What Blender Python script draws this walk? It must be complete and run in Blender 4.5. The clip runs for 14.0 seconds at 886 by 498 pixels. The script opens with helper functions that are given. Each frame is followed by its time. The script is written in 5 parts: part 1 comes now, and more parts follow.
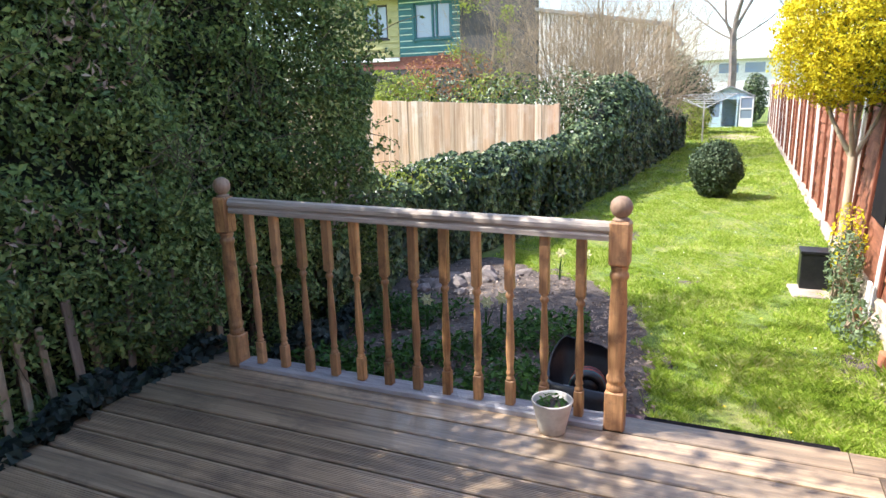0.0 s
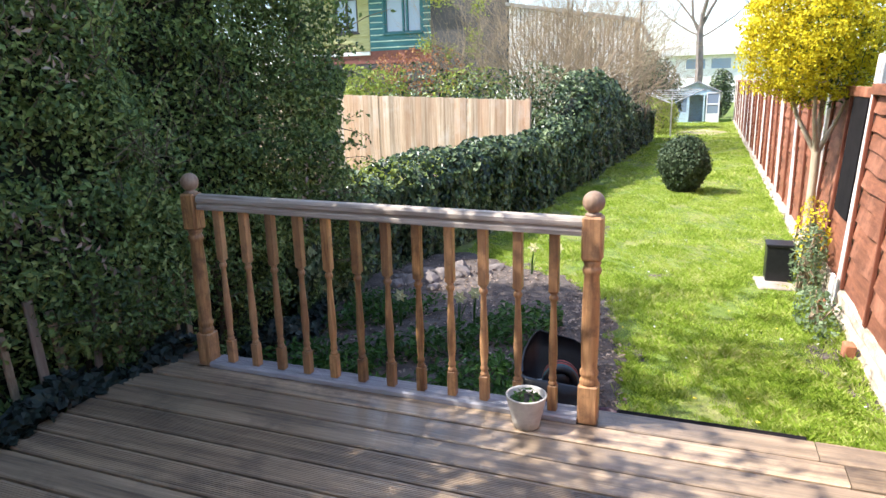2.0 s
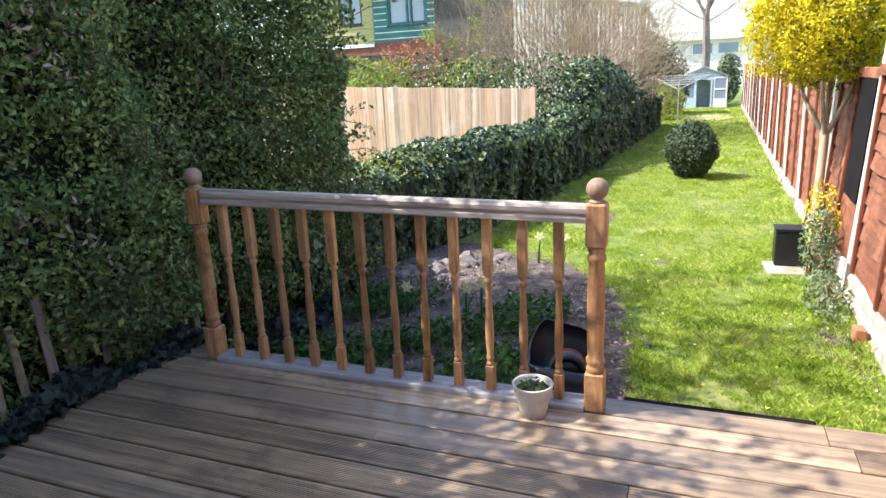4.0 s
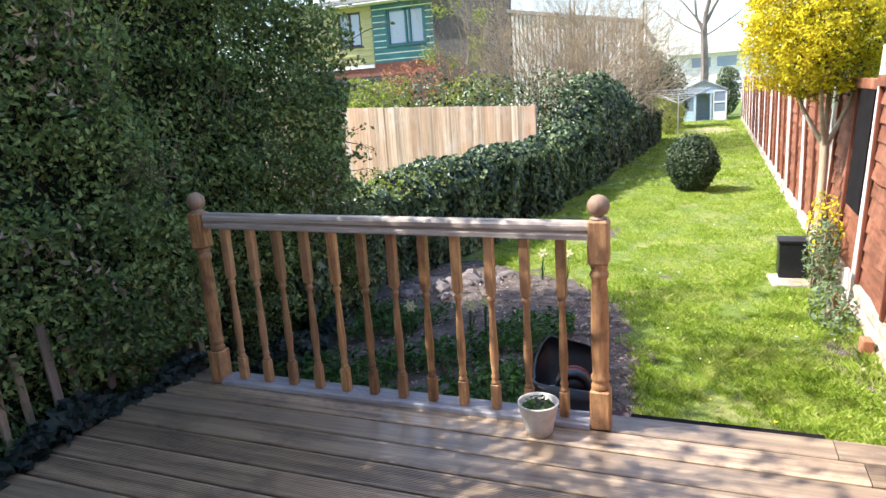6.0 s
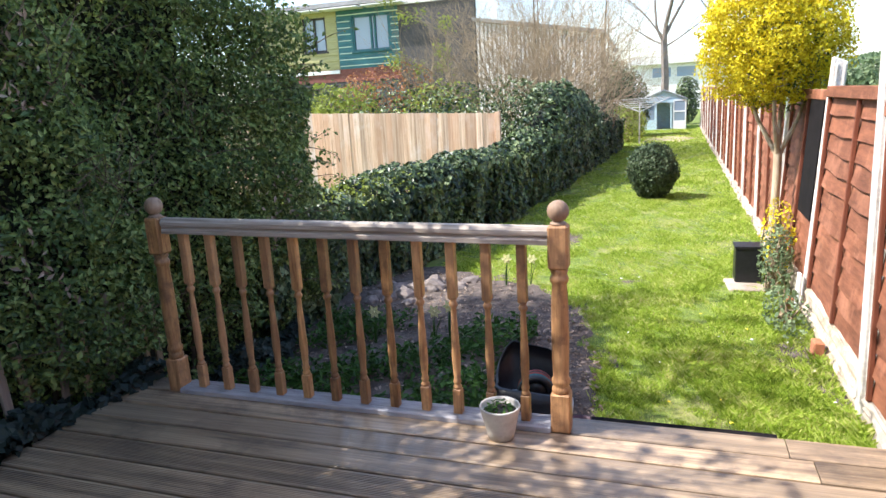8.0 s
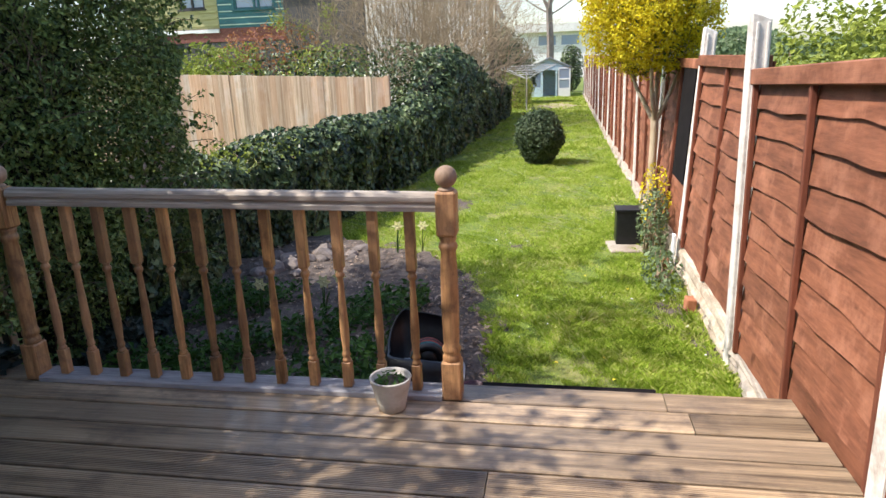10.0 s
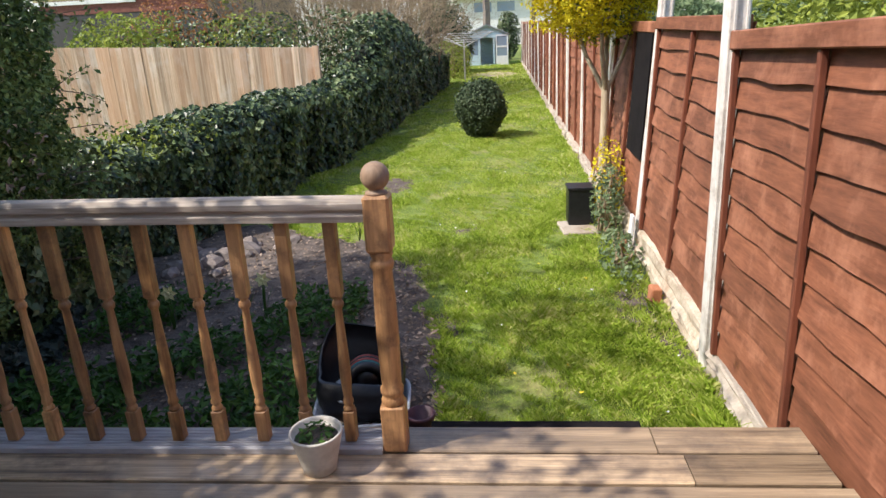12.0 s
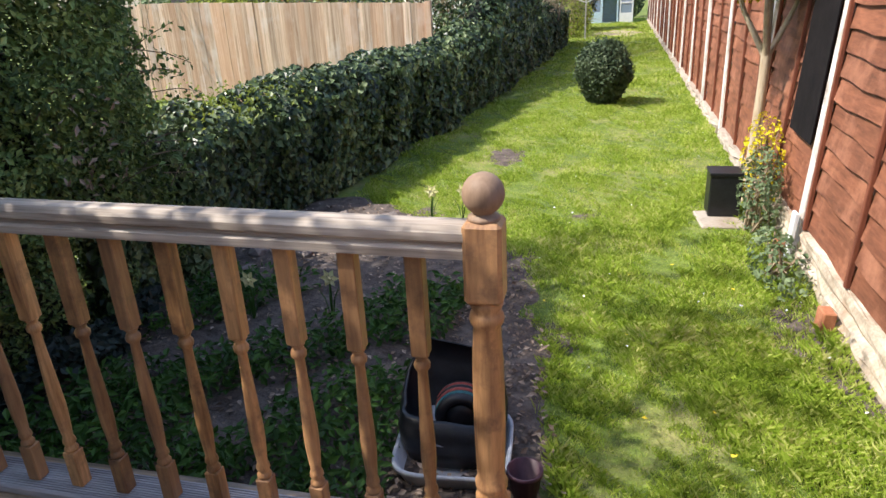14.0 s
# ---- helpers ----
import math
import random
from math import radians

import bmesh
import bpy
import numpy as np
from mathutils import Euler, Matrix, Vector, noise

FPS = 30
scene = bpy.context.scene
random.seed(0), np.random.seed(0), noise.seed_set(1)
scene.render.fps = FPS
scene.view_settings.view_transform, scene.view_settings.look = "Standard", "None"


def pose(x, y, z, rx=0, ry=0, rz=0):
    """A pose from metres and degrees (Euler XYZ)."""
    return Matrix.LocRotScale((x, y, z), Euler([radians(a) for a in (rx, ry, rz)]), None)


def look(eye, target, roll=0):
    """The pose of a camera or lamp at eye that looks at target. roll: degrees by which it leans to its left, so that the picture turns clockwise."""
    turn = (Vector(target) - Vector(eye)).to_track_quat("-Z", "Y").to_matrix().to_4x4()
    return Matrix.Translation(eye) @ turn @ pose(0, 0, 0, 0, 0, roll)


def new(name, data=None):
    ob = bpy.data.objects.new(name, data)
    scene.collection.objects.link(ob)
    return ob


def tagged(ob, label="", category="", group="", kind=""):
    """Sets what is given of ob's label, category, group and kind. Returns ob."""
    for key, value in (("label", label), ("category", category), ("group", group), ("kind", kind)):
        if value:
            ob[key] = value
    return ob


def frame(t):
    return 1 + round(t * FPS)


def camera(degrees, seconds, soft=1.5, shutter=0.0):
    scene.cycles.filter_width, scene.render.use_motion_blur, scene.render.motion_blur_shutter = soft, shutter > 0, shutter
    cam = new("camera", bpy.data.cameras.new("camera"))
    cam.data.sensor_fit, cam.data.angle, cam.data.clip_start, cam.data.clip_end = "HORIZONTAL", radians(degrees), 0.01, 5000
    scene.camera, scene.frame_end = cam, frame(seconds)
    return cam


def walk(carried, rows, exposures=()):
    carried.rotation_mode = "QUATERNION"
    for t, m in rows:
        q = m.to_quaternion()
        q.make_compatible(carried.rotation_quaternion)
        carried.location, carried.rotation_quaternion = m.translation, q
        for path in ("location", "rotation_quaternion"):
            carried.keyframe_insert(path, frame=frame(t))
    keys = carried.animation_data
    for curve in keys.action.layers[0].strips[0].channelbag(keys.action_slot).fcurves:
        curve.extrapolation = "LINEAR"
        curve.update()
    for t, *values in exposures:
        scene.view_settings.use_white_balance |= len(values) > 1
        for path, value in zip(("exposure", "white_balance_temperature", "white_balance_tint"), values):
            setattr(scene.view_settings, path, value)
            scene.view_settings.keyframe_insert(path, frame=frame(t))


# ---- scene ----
cam = camera(67.6, 14.0)
PATH = [
    (0, (0.078, 0.011, 1.462), (-0.697, 1.797, 1.001), -1.7),
    (0.5, (0.075, 0.03, 1.459), (-0.657, 1.827, 0.975), -1.7),
    (1, (0.062, 0.022, 1.459), (-0.648, 1.827, 0.973), -1.2),
    (1.5, (0.064, 0.019, 1.457), (-0.624, 1.834, 0.977), -1.4),
    (2, (0.067, 0.022, 1.463), (-0.628, 1.835, 0.985), -1.5),
    (2.5, (0.069, 0.035, 1.458), (-0.593, 1.854, 0.955), -1.5),
    (3, (0.072, 0.038, 1.455), (-0.638, 1.836, 0.942), -2.1),
    (5.5, (0.095, 0.035, 1.462), (-0.621, 1.842, 0.994), -3.5),
    (6, (0.091, 0.036, 1.465), (-0.639, 1.843, 1.014), -3.9),
    (6.5, (0.082, 0.025, 1.465), (-0.655, 1.83, 1.018), -3.3),
    (7, (0.08, 0.033, 1.459), (-0.683, 1.819, 0.982), -3.5),
    (7.5, (0.099, 0.032, 1.466), (-0.59, 1.855, 1.015), -3.0),
    (8, (0.111, 0.033, 1.459), (-0.523, 1.879, 1.021), -3.3),
    (8.5, (0.107, 0.029, 1.458), (-0.478, 1.879, 0.973), -3.0),
    (9, (0.105, 0.036, 1.447), (-0.343, 1.915, 0.931), -3.9),
    (9.2, (0.108, 0.039, 1.449), (-0.307, 1.925, 0.928), -3.5),
    (11.3, (0.114, 0.51, 1.419), (-0.071, 2.413, 0.832), -2.8),
    (11.5, (0.094, 0.585, 1.419), (-0.071, 2.491, 0.836), -3.0),
    (12, (0.054, 0.741, 1.419), (-0.098, 2.63, 0.779), -2.9),
    (12.5, (0.046, 0.883, 1.413), (-0.156, 2.77, 0.784), -3.6),
    (13, (0.044, 1.094, 1.406), (-0.213, 2.965, 0.75), -2.2),
    (13.5, (0.01, 1.255, 1.391), (-0.323, 3.087, 0.662), -2.8),
    (14, (-0.068, 1.436, 1.391), (-0.527, 3.238, 0.655), -3.1),
]
walk(cam, [(t, look(eye, target, roll)) for t, eye, target, roll in PATH],
     [(0, 1.62, 6250, 10), (7.5, 1.56, 6250, 10), (8.5, 1.38, 6350, 10), (9.2, 1.2, 6450, 10), (11.3, 0.9, 6550, 10), (12.5, 0.86, 6600, 10), (14, 1.05, 6550, 10)])

# ---- light ----
world = bpy.data.worlds.new("sky")
scene.world = world
world.use_nodes = True
wn = world.node_tree.nodes
sky = wn.new("ShaderNodeTexSky")
sky.sky_type = "NISHITA"
sky.sun_disc = False
SUN_UP, SUN_AZ = radians(50), math.atan2(-0.94, -0.34)   # height; compass turn from +y towards +x
sky.sun_elevation, sky.sun_rotation = SUN_UP, SUN_AZ
sky.air_density, sky.dust_density = 1.0, 1.5
world.node_tree.links.new(sky.outputs[0], wn["Background"].inputs[0])
wn["Background"].inputs[1].default_value = 0.15
sun = new("sun", bpy.data.lights.new("sun", "SUN"))
sun.data.energy, sun.data.angle, sun.data.color = 3.5, radians(0.55), (1.0, 0.95, 0.87)
to_sun = Vector((math.sin(SUN_AZ) * math.cos(SUN_UP), math.cos(SUN_AZ) * math.cos(SUN_UP), math.sin(SUN_UP)))
sun.matrix_world = look(to_sun * 30, (0, 0, 0))

# ---- materials ----


def nodes_of(name):
    m = bpy.data.materials.new(name)
    m.use_nodes = True
    nt = m.node_tree
    return m, nt, nt.nodes["Principled BSDF"]


def surface(name, dark, light, rough=0.8, scale=(6, 6, 6), fine=40.0, bump=0.3, spread=0.25, metal=0.0, stain=None, stain_scale=2.0, depth=0.01, spec=0.4, alt=None):
    """Two-scale mottled paint, stone or timber; each object takes its own tone and its own stretch of the pattern."""
    m, nt, b = nodes_of(name)
    N, L = nt.nodes.new, nt.links.new
    tc, info = N("ShaderNodeTexCoord"), N("ShaderNodeObjectInfo")
    shift = N("ShaderNodeVectorMath")
    shift.operation = "MULTIPLY_ADD"
    comb = N("ShaderNodeCombineXYZ")
    for i in range(3):
        L(info.outputs["Random"], comb.inputs[i])
    L(comb.outputs[0], shift.inputs[0])
    shift.inputs[1].default_value = (17.0, 31.0, 23.0)
    L(tc.outputs["Object"], shift.inputs[2])
    mp = N("ShaderNodeMapping")
    mp.inputs["Scale"].default_value = scale
    L(shift.outputs[0], mp.inputs[0])
    n1, n2 = N("ShaderNodeTexNoise"), N("ShaderNodeTexNoise")
    n1.inputs["Scale"].default_value, n1.inputs["Detail"].default_value, n1.inputs["Roughness"].default_value = 1.0, 6.0, 0.65
    n2.inputs["Scale"].default_value, n2.inputs["Detail"].default_value = fine / max(scale), 3.0
    L(mp.outputs[0], n1.inputs[0])
    L(mp.outputs[0], n2.inputs[0])
    mix = N("ShaderNodeMath")
    mix.operation = "MULTIPLY_ADD"
    L(n2.outputs[0], mix.inputs[0])
    mix.inputs[1].default_value = 0.35
    L(n1.outputs[0], mix.inputs[2])
    ramp = N("ShaderNodeValToRGB")
    ramp.color_ramp.elements[0].position, ramp.color_ramp.elements[1].position = 0.45, 0.9
    ramp.color_ramp.elements[0].color, ramp.color_ramp.elements[1].color = (*dark, 1), (*light, 1)
    L(mix.outputs[0], ramp.inputs[0])
    out = ramp.outputs[0]
    if stain:
        n3 = N("ShaderNodeTexNoise")
        n3.inputs["Scale"].default_value, n3.inputs["Detail"].default_value, n3.inputs["Roughness"].default_value = stain_scale, 5.0, 0.7
        L(shift.outputs[0], n3.inputs[0])
        r3 = N("ShaderNodeValToRGB")
        r3.color_ramp.elements[0].position, r3.color_ramp.elements[1].position = 0.5, 0.72
        L(n3.outputs[0], r3.inputs[0])
        mx = N("ShaderNodeMix")
        mx.data_type = "RGBA"
        L(r3.outputs[0], mx.inputs[0])
        L(out, mx.inputs[6])
        mx.inputs[7].default_value = (*stain, 1)
        out = mx.outputs[2]
    if alt:
        pick = N("ShaderNodeMath")
        pick.operation = "MULTIPLY"
        L(info.outputs["Random"], pick.inputs[0])
        pick.inputs[1].default_value = 7.31
        fr = N("ShaderNodeMath")
        fr.operation = "FRACT"
        L(pick.outputs[0], fr.inputs[0])
        sc2 = N("ShaderNodeMath")
        sc2.operation = "MULTIPLY"
        L(fr.outputs[0], sc2.inputs[0])
        sc2.inputs[1].default_value = 0.55
        ma = N("ShaderNodeMix")
        ma.data_type = "RGBA"
        L(sc2.outputs[0], ma.inputs[0])
        L(out, ma.inputs[6])
        ma.inputs[7].default_value = (*alt, 1)
        out = ma.outputs[2]
    hsv = N("ShaderNodeHueSaturation")
    val = N("ShaderNodeMapRange")
    val.inputs["To Min"].default_value, val.inputs["To Max"].default_value = 1 - spread, 1 + spread
    L(info.outputs["Random"], val.inputs[0])
    L(val.outputs[0], hsv.inputs["Value"])
    L(out, hsv.inputs["Color"])
    L(hsv.outputs[0], b.inputs["Base Color"])
    b.inputs["Roughness"].default_value, b.inputs["Metallic"].default_value = rough, metal
    b.inputs["Specular IOR Level"].default_value = spec
    if bump:
        bp = N("ShaderNodeBump")
        bp.inputs["Strength"].default_value, bp.inputs["Distance"].default_value = bump, depth
        L(mix.outputs[0], bp.inputs["Height"])
        L(bp.outputs[0], b.inputs["Normal"])
    return m


def leafy(name, colours, rough=0.45, through_light=0.3, patch=1.5, spec=0.22):
    """Leaves: each leaf its own tone between the given colours, with broad drifts of tone over the plant."""
    m, nt, b = nodes_of(name)
    N, L = nt.nodes.new, nt.links.new
    geo, tc = N("ShaderNodeNewGeometry"), N("ShaderNodeTexCoord")
    n = N("ShaderNodeTexNoise")
    n.inputs["Scale"].default_value, n.inputs["Detail"].default_value = patch, 3.0
    L(tc.outputs["Object"], n.inputs[0])
    add = N("ShaderNodeMath")
    add.operation = "MULTIPLY_ADD"
    L(n.outputs[0], add.inputs[0])
    add.inputs[1].default_value = 0.9
    sub = N("ShaderNodeMath")
    sub.operation = "MULTIPLY_ADD"
    L(geo.outputs["Random Per Island"], sub.inputs[0])
    sub.inputs[1].default_value, sub.inputs[2].default_value = 0.75, -0.32
    L(sub.outputs[0], add.inputs[2])
    ramp = N("ShaderNodeValToRGB")
    el = ramp.color_ramp.elements
    while len(el) < len(colours):
        el.new(0.5)
    for i, c in enumerate(colours):
        el[i].position, el[i].color = i / (len(colours) - 1), (*c, 1)
    L(add.outputs[0], ramp.inputs[0])
    L(ramp.outputs[0], b.inputs["Base Color"])
    b.inputs["Roughness"].default_value = rough
    b.inputs["Specular IOR Level"].default_value = spec
    tr, mixs = N("ShaderNodeBsdfTranslucent"), N("ShaderNodeMixShader")
    L(ramp.outputs[0], tr.inputs[0])
    mixs.inputs[0].default_value = through_light
    L(b.outputs[0], mixs.inputs[1])
    L(tr.outputs[0], mixs.inputs[2])
    L(mixs.outputs[0], nt.nodes["Material Output"].inputs[0])
    return m


M_DECK = surface("weathered decking", (0.075, 0.05, 0.035), (0.56, 0.4, 0.255), 0.33, (1.1, 30, 12), 150, 0.8, 0.34, stain=(0.06, 0.045, 0.042), stain_scale=3.0, depth=0.005, spec=0.6, alt=(0.27, 0.2, 0.14))
M_BASE = surface("grey grooved timber", (0.26, 0.24, 0.25), (0.52, 0.49, 0.5), 0.7, (2, 30, 10), 120, 0.4, 0.1, depth=0.003)
M_RAIL = surface("grey brown handrail timber", (0.19, 0.14, 0.105), (0.64, 0.54, 0.45), 0.65, (2, 40, 40), 120, 0.3, 0.05, depth=0.003)
M_SPINDLE = surface("orange pine", (0.15, 0.058, 0.02), (0.66, 0.36, 0.15), 0.45, (30, 30, 3.0), 110, 0.4, 0.26, stain=(0.15, 0.075, 0.04), stain_scale=13, depth=0.003, alt=(0.36, 0.2, 0.115))
M_BALL = surface("faded ball timber", (0.2, 0.125, 0.08), (0.42, 0.28, 0.19), 0.6, (14, 14, 5), 90, 0.2, 0.06, depth=0.002)
M_FENCE = surface("red brown stained softwood", (0.115, 0.039, 0.02), (0.28, 0.104, 0.054), 0.72, (1.5, 3, 22), 80, 0.45, 0.16, stain=(0.4, 0.17, 0.1), stain_scale=2.6, depth=0.006)
M_BATTEN = surface("brown batten", (0.1, 0.03, 0.017), (0.24, 0.075, 0.038), 0.72, (14, 14, 2), 60, 0.3, 0.1, depth=0.004)
M_CONC = surface("pale concrete", (0.55, 0.51, 0.47), (0.82, 0.77, 0.72), 0.85, (9, 9, 5), 70, 0.4, 0.05, stain=(0.34, 0.28, 0.23), stain_scale=5, depth=0.004)
M_RUBBLE = surface("crumbling pale footing", (0.36, 0.28, 0.2), (0.72, 0.62, 0.5), 0.9, (7, 7, 7), 50, 0.6, 0.08, stain=(0.3, 0.2, 0.13), stain_scale=3, depth=0.015)
M_BRICK = surface("orange brick", (0.33, 0.11, 0.05), (0.5, 0.22, 0.12), 0.9, (14, 14, 14), 70, 0.4, 0.15, depth=0.004)
M_PALE = surface("pale closeboard softwood", (0.28, 0.155, 0.09), (0.76, 0.58, 0.44), 0.75, (30, 30, 0.8), 90, 0.3, 0.2, alt=(0.52, 0.27, 0.15), stain=(0.66, 0.56, 0.5), stain_scale=1.4, depth=0.005)
M_SOIL = surface("dry soil with litter", (0.035, 0.026, 0.023), (0.2, 0.155, 0.13), 0.95, (11, 11, 11), 60, 1.0, 0.0, stain=(0.16, 0.13, 0.115), stain_scale=4, depth=0.03)
M_STRAWEARTH = surface("pale worn earth", (0.3, 0.25, 0.15), (0.5, 0.42, 0.28), 0.95, (6, 6, 6), 50, 0.6, 0.0, depth=0.02)
M_PICKET = surface("weathered picket", (0.12, 0.09, 0.068), (0.33, 0.26, 0.2), 0.8, (16, 16, 2), 60, 0.3, 0.2, depth=0.004)
M_GRAVEL = surface("grey beige concrete", (0.3, 0.25, 0.2), (0.52, 0.45, 0.38), 0.9, (8, 8, 8), 60, 0.4, 0.1, stain=(0.24, 0.18, 0.13), stain_scale=4, depth=0.006)
M_PLUM = surface("dark plum plastic", (0.05, 0.018, 0.03), (0.1, 0.04, 0.06), 0.5, (9, 9, 9), 50, 0.1, 0.02, depth=0.002)
M_STONE = surface("grey pink rubble stone", (0.1, 0.085, 0.08), (0.28, 0.23, 0.21), 0.9, (9, 9, 9), 50, 0.5, 0.25, depth=0.01)
M_POT = surface("cream glazed pot", (0.55, 0.5, 0.44), (0.74, 0.69, 0.62), 0.4, (12, 12, 12), 60, 0.1, 0.02, stain=(0.46, 0.4, 0.33), stain_scale=9, depth=0.002)
M_BLACK = surface("black plastic", (0.006, 0.006, 0.008), (0.018, 0.018, 0.022), 0.38, (18, 18, 18), 80, 0.2, 0.1, depth=0.003)
# Near-black: holds the crown's shadow and the shade under the deck.
M_NEARBLACK = surface("matt near-black", (0.007, 0.006, 0.007), (0.017, 0.014, 0.015), 0.9, (8, 8, 8), 60, 0.2, 0.05, depth=0.003, spec=0.1)
M_TRAY = surface("pale grey plastic", (0.38, 0.4, 0.44), (0.58, 0.6, 0.64), 0.4, (9, 9, 9), 50, 0.1, 0.02, depth=0.002)
M_TEAL = surface("teal cloth", (0.02, 0.085, 0.1), (0.05, 0.18, 0.2), 0.85, (40, 40, 40), 160, 0.3, 0.02, depth=0.002)
M_RED = surface("red pink cloth", (0.2, 0.04, 0.035), (0.36, 0.1, 0.085), 0.85, (40, 40, 40), 160, 0.3, 0.02, depth=0.002)
M_BARK = surface("grey brown bark", (0.05, 0.04, 0.033), (0.15, 0.12, 0.1), 0.9, (16, 16, 4), 60, 0.6, 0.1, depth=0.01)
M_PALEBARK = surface("pale smooth bark", (0.33, 0.24, 0.15), (0.62, 0.5, 0.36), 0.8, (14, 14, 3), 60, 0.4, 0.1, depth=0.006)
M_TRUNK = surface("pinkish grey bark", (0.13, 0.1, 0.09), (0.3, 0.25, 0.23), 0.9, (8, 8, 3), 40, 0.4, 0.1, depth=0.01)
M_TWIG = surface("brown twig", (0.17, 0.12, 0.072), (0.44, 0.34, 0.225), 0.85, (10, 10, 4), 40, 0.2, 0.15, depth=0.004)
M_HEDGETWIG = surface("dark hedge twig", (0.07, 0.05, 0.034), (0.2, 0.15, 0.105), 0.9, (10, 10, 4), 40, 0.2, 0.15, depth=0.004)
# Near-black colour carries the shade deep inside the foliage.
M_INNER = surface("shade-dark inner fill", (0.006, 0.009, 0.005), (0.02, 0.024, 0.013), 0.95, (8, 8, 8), 50, 0.8, 0.0, depth=0.03)
M_SHEDBLUE = surface("pale blue painted boards", (0.42, 0.57, 0.68), (0.6, 0.75, 0.84), 0.6, (3, 3, 20), 40, 0.2, 0.05, depth=0.004)
M_SHEDWHITE = surface("white painted timber", (0.68, 0.72, 0.76), (0.84, 0.86, 0.88), 0.55, (5, 5, 5), 40, 0.1, 0.03, depth=0.003)
M_FELT = surface("grey roofing felt", (0.16, 0.17, 0.19), (0.34, 0.35, 0.38), 0.9, (8, 8, 8), 60, 0.3, 0.03, depth=0.004)
M_YELLOW = surface("yellow weatherboard paint", (0.36, 0.33, 0.14), (0.5, 0.46, 0.24), 0.6, (2, 2, 12), 30, 0.15, 0.06, depth=0.004)
M_TEALB = surface("dark teal weatherboard paint", (0.022, 0.09, 0.11), (0.045, 0.17, 0.19), 0.55, (2, 2, 12), 30, 0.15, 0.1, depth=0.004)
M_LATH = surface("bright horizontal batten", (0.4, 0.55, 0.45), (0.6, 0.72, 0.58), 0.6, (3, 3, 3), 30, 0.1, 0.1, depth=0.003)
M_RENDER = surface("grey brown render", (0.05, 0.047, 0.05), (0.1, 0.09, 0.09), 0.9, (1.2, 1.2, 1.2), 20, 0.3, 0.02, depth=0.01)
M_WHITE = surface("white wall paint", (0.66, 0.65, 0.64), (0.83, 0.82, 0.81), 0.7, (1.5, 1.5, 4), 25, 0.15, 0.04, depth=0.005)
M_RIB = surface("ribbed pale cladding", (0.6, 0.57, 0.55), (0.82, 0.79, 0.77), 0.65, (2, 2, 1), 20, 0.1, 0.12, depth=0.004)
M_REDB = surface("brick red band", (0.14, 0.05, 0.042), (0.25, 0.095, 0.075), 0.85, (6, 6, 12), 40, 0.3, 0.05, depth=0.006)
M_ROOF = surface("grey roof slates", (0.16, 0.155, 0.155), (0.32, 0.31, 0.3), 0.8, (4, 4, 10), 40, 0.3, 0.05, depth=0.006)
M_METAL = surface("galvanised tube", (0.5, 0.5, 0.52), (0.7, 0.7, 0.72), 0.35, (8, 8, 8), 30, 0.0, 0.02, metal=0.7)
M_LINE = surface("pale washing line", (0.55, 0.55, 0.56), (0.72, 0.72, 0.72), 0.6, (8, 8, 8), 30, 0.0, 0.02)
M_PETAL = surface("daffodil petal", (0.72, 0.68, 0.3), (0.85, 0.82, 0.5), 0.6, (30, 30, 30), 90, 0.1, 0.05)
M_DAISY = surface("white daisy", (0.75, 0.75, 0.72), (0.88, 0.88, 0.85), 0.7, (30, 30, 30), 90, 0.0, 0.02)
M_DANDY = surface("yellow dandelion", (0.7, 0.5, 0.02), (0.85, 0.68, 0.06), 0.7, (30, 30, 30), 90, 0.0, 0.02)

M_GLASS, _nt, _b = nodes_of("sky-tinted window glass")
# Pale blue base paints the sky's reflection into the panes.
_b.inputs["Base Color"].default_value = (0.24, 0.31, 0.42, 1)
_b.inputs["Roughness"].default_value, _b.inputs["Specular IOR Level"].default_value = 0.05, 0.9

L_HEDGE = leafy("privet leaves", [(0.036, 0.06, 0.022), (0.09, 0.145, 0.042), (0.18, 0.25, 0.066), (0.36, 0.41, 0.14)], 0.45, 0.16, 2.6, 0.34)
L_IVY = leafy("ivy leaves", [(0.008, 0.016, 0.007), (0.027, 0.048, 0.017), (0.1, 0.145, 0.055), (0.3, 0.34, 0.16)], 0.38, 0.08, 1.6, 0.4)
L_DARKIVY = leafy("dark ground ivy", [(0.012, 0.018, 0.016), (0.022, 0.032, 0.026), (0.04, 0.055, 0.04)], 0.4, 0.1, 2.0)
L_BUSH = leafy("clipped bush leaves", [(0.035, 0.055, 0.028), (0.07, 0.1, 0.048), (0.13, 0.165, 0.085)], 0.5, 0.15, 3.0)
L_FORS = leafy("yellow blossom", [(0.3, 0.23, 0.012), (0.58, 0.46, 0.014), (0.74, 0.63, 0.025), (0.82, 0.74, 0.09)], 0.75, 0.3, 5.0)
L_LIME = leafy("fresh yellow green leaves", [(0.13, 0.16, 0.03), (0.24, 0.29, 0.05), (0.38, 0.42, 0.08)], 0.5, 0.35, 1.0)
L_GREEN = leafy("mid green leaves", [(0.05, 0.08, 0.022), (0.1, 0.15, 0.04), (0.17, 0.23, 0.07)], 0.45, 0.3, 1.0)
L_RUSSET = leafy("russet new leaves", [(0.2, 0.07, 0.03), (0.33, 0.13, 0.06), (0.4, 0.25, 0.1)], 0.55, 0.3, 1.0)
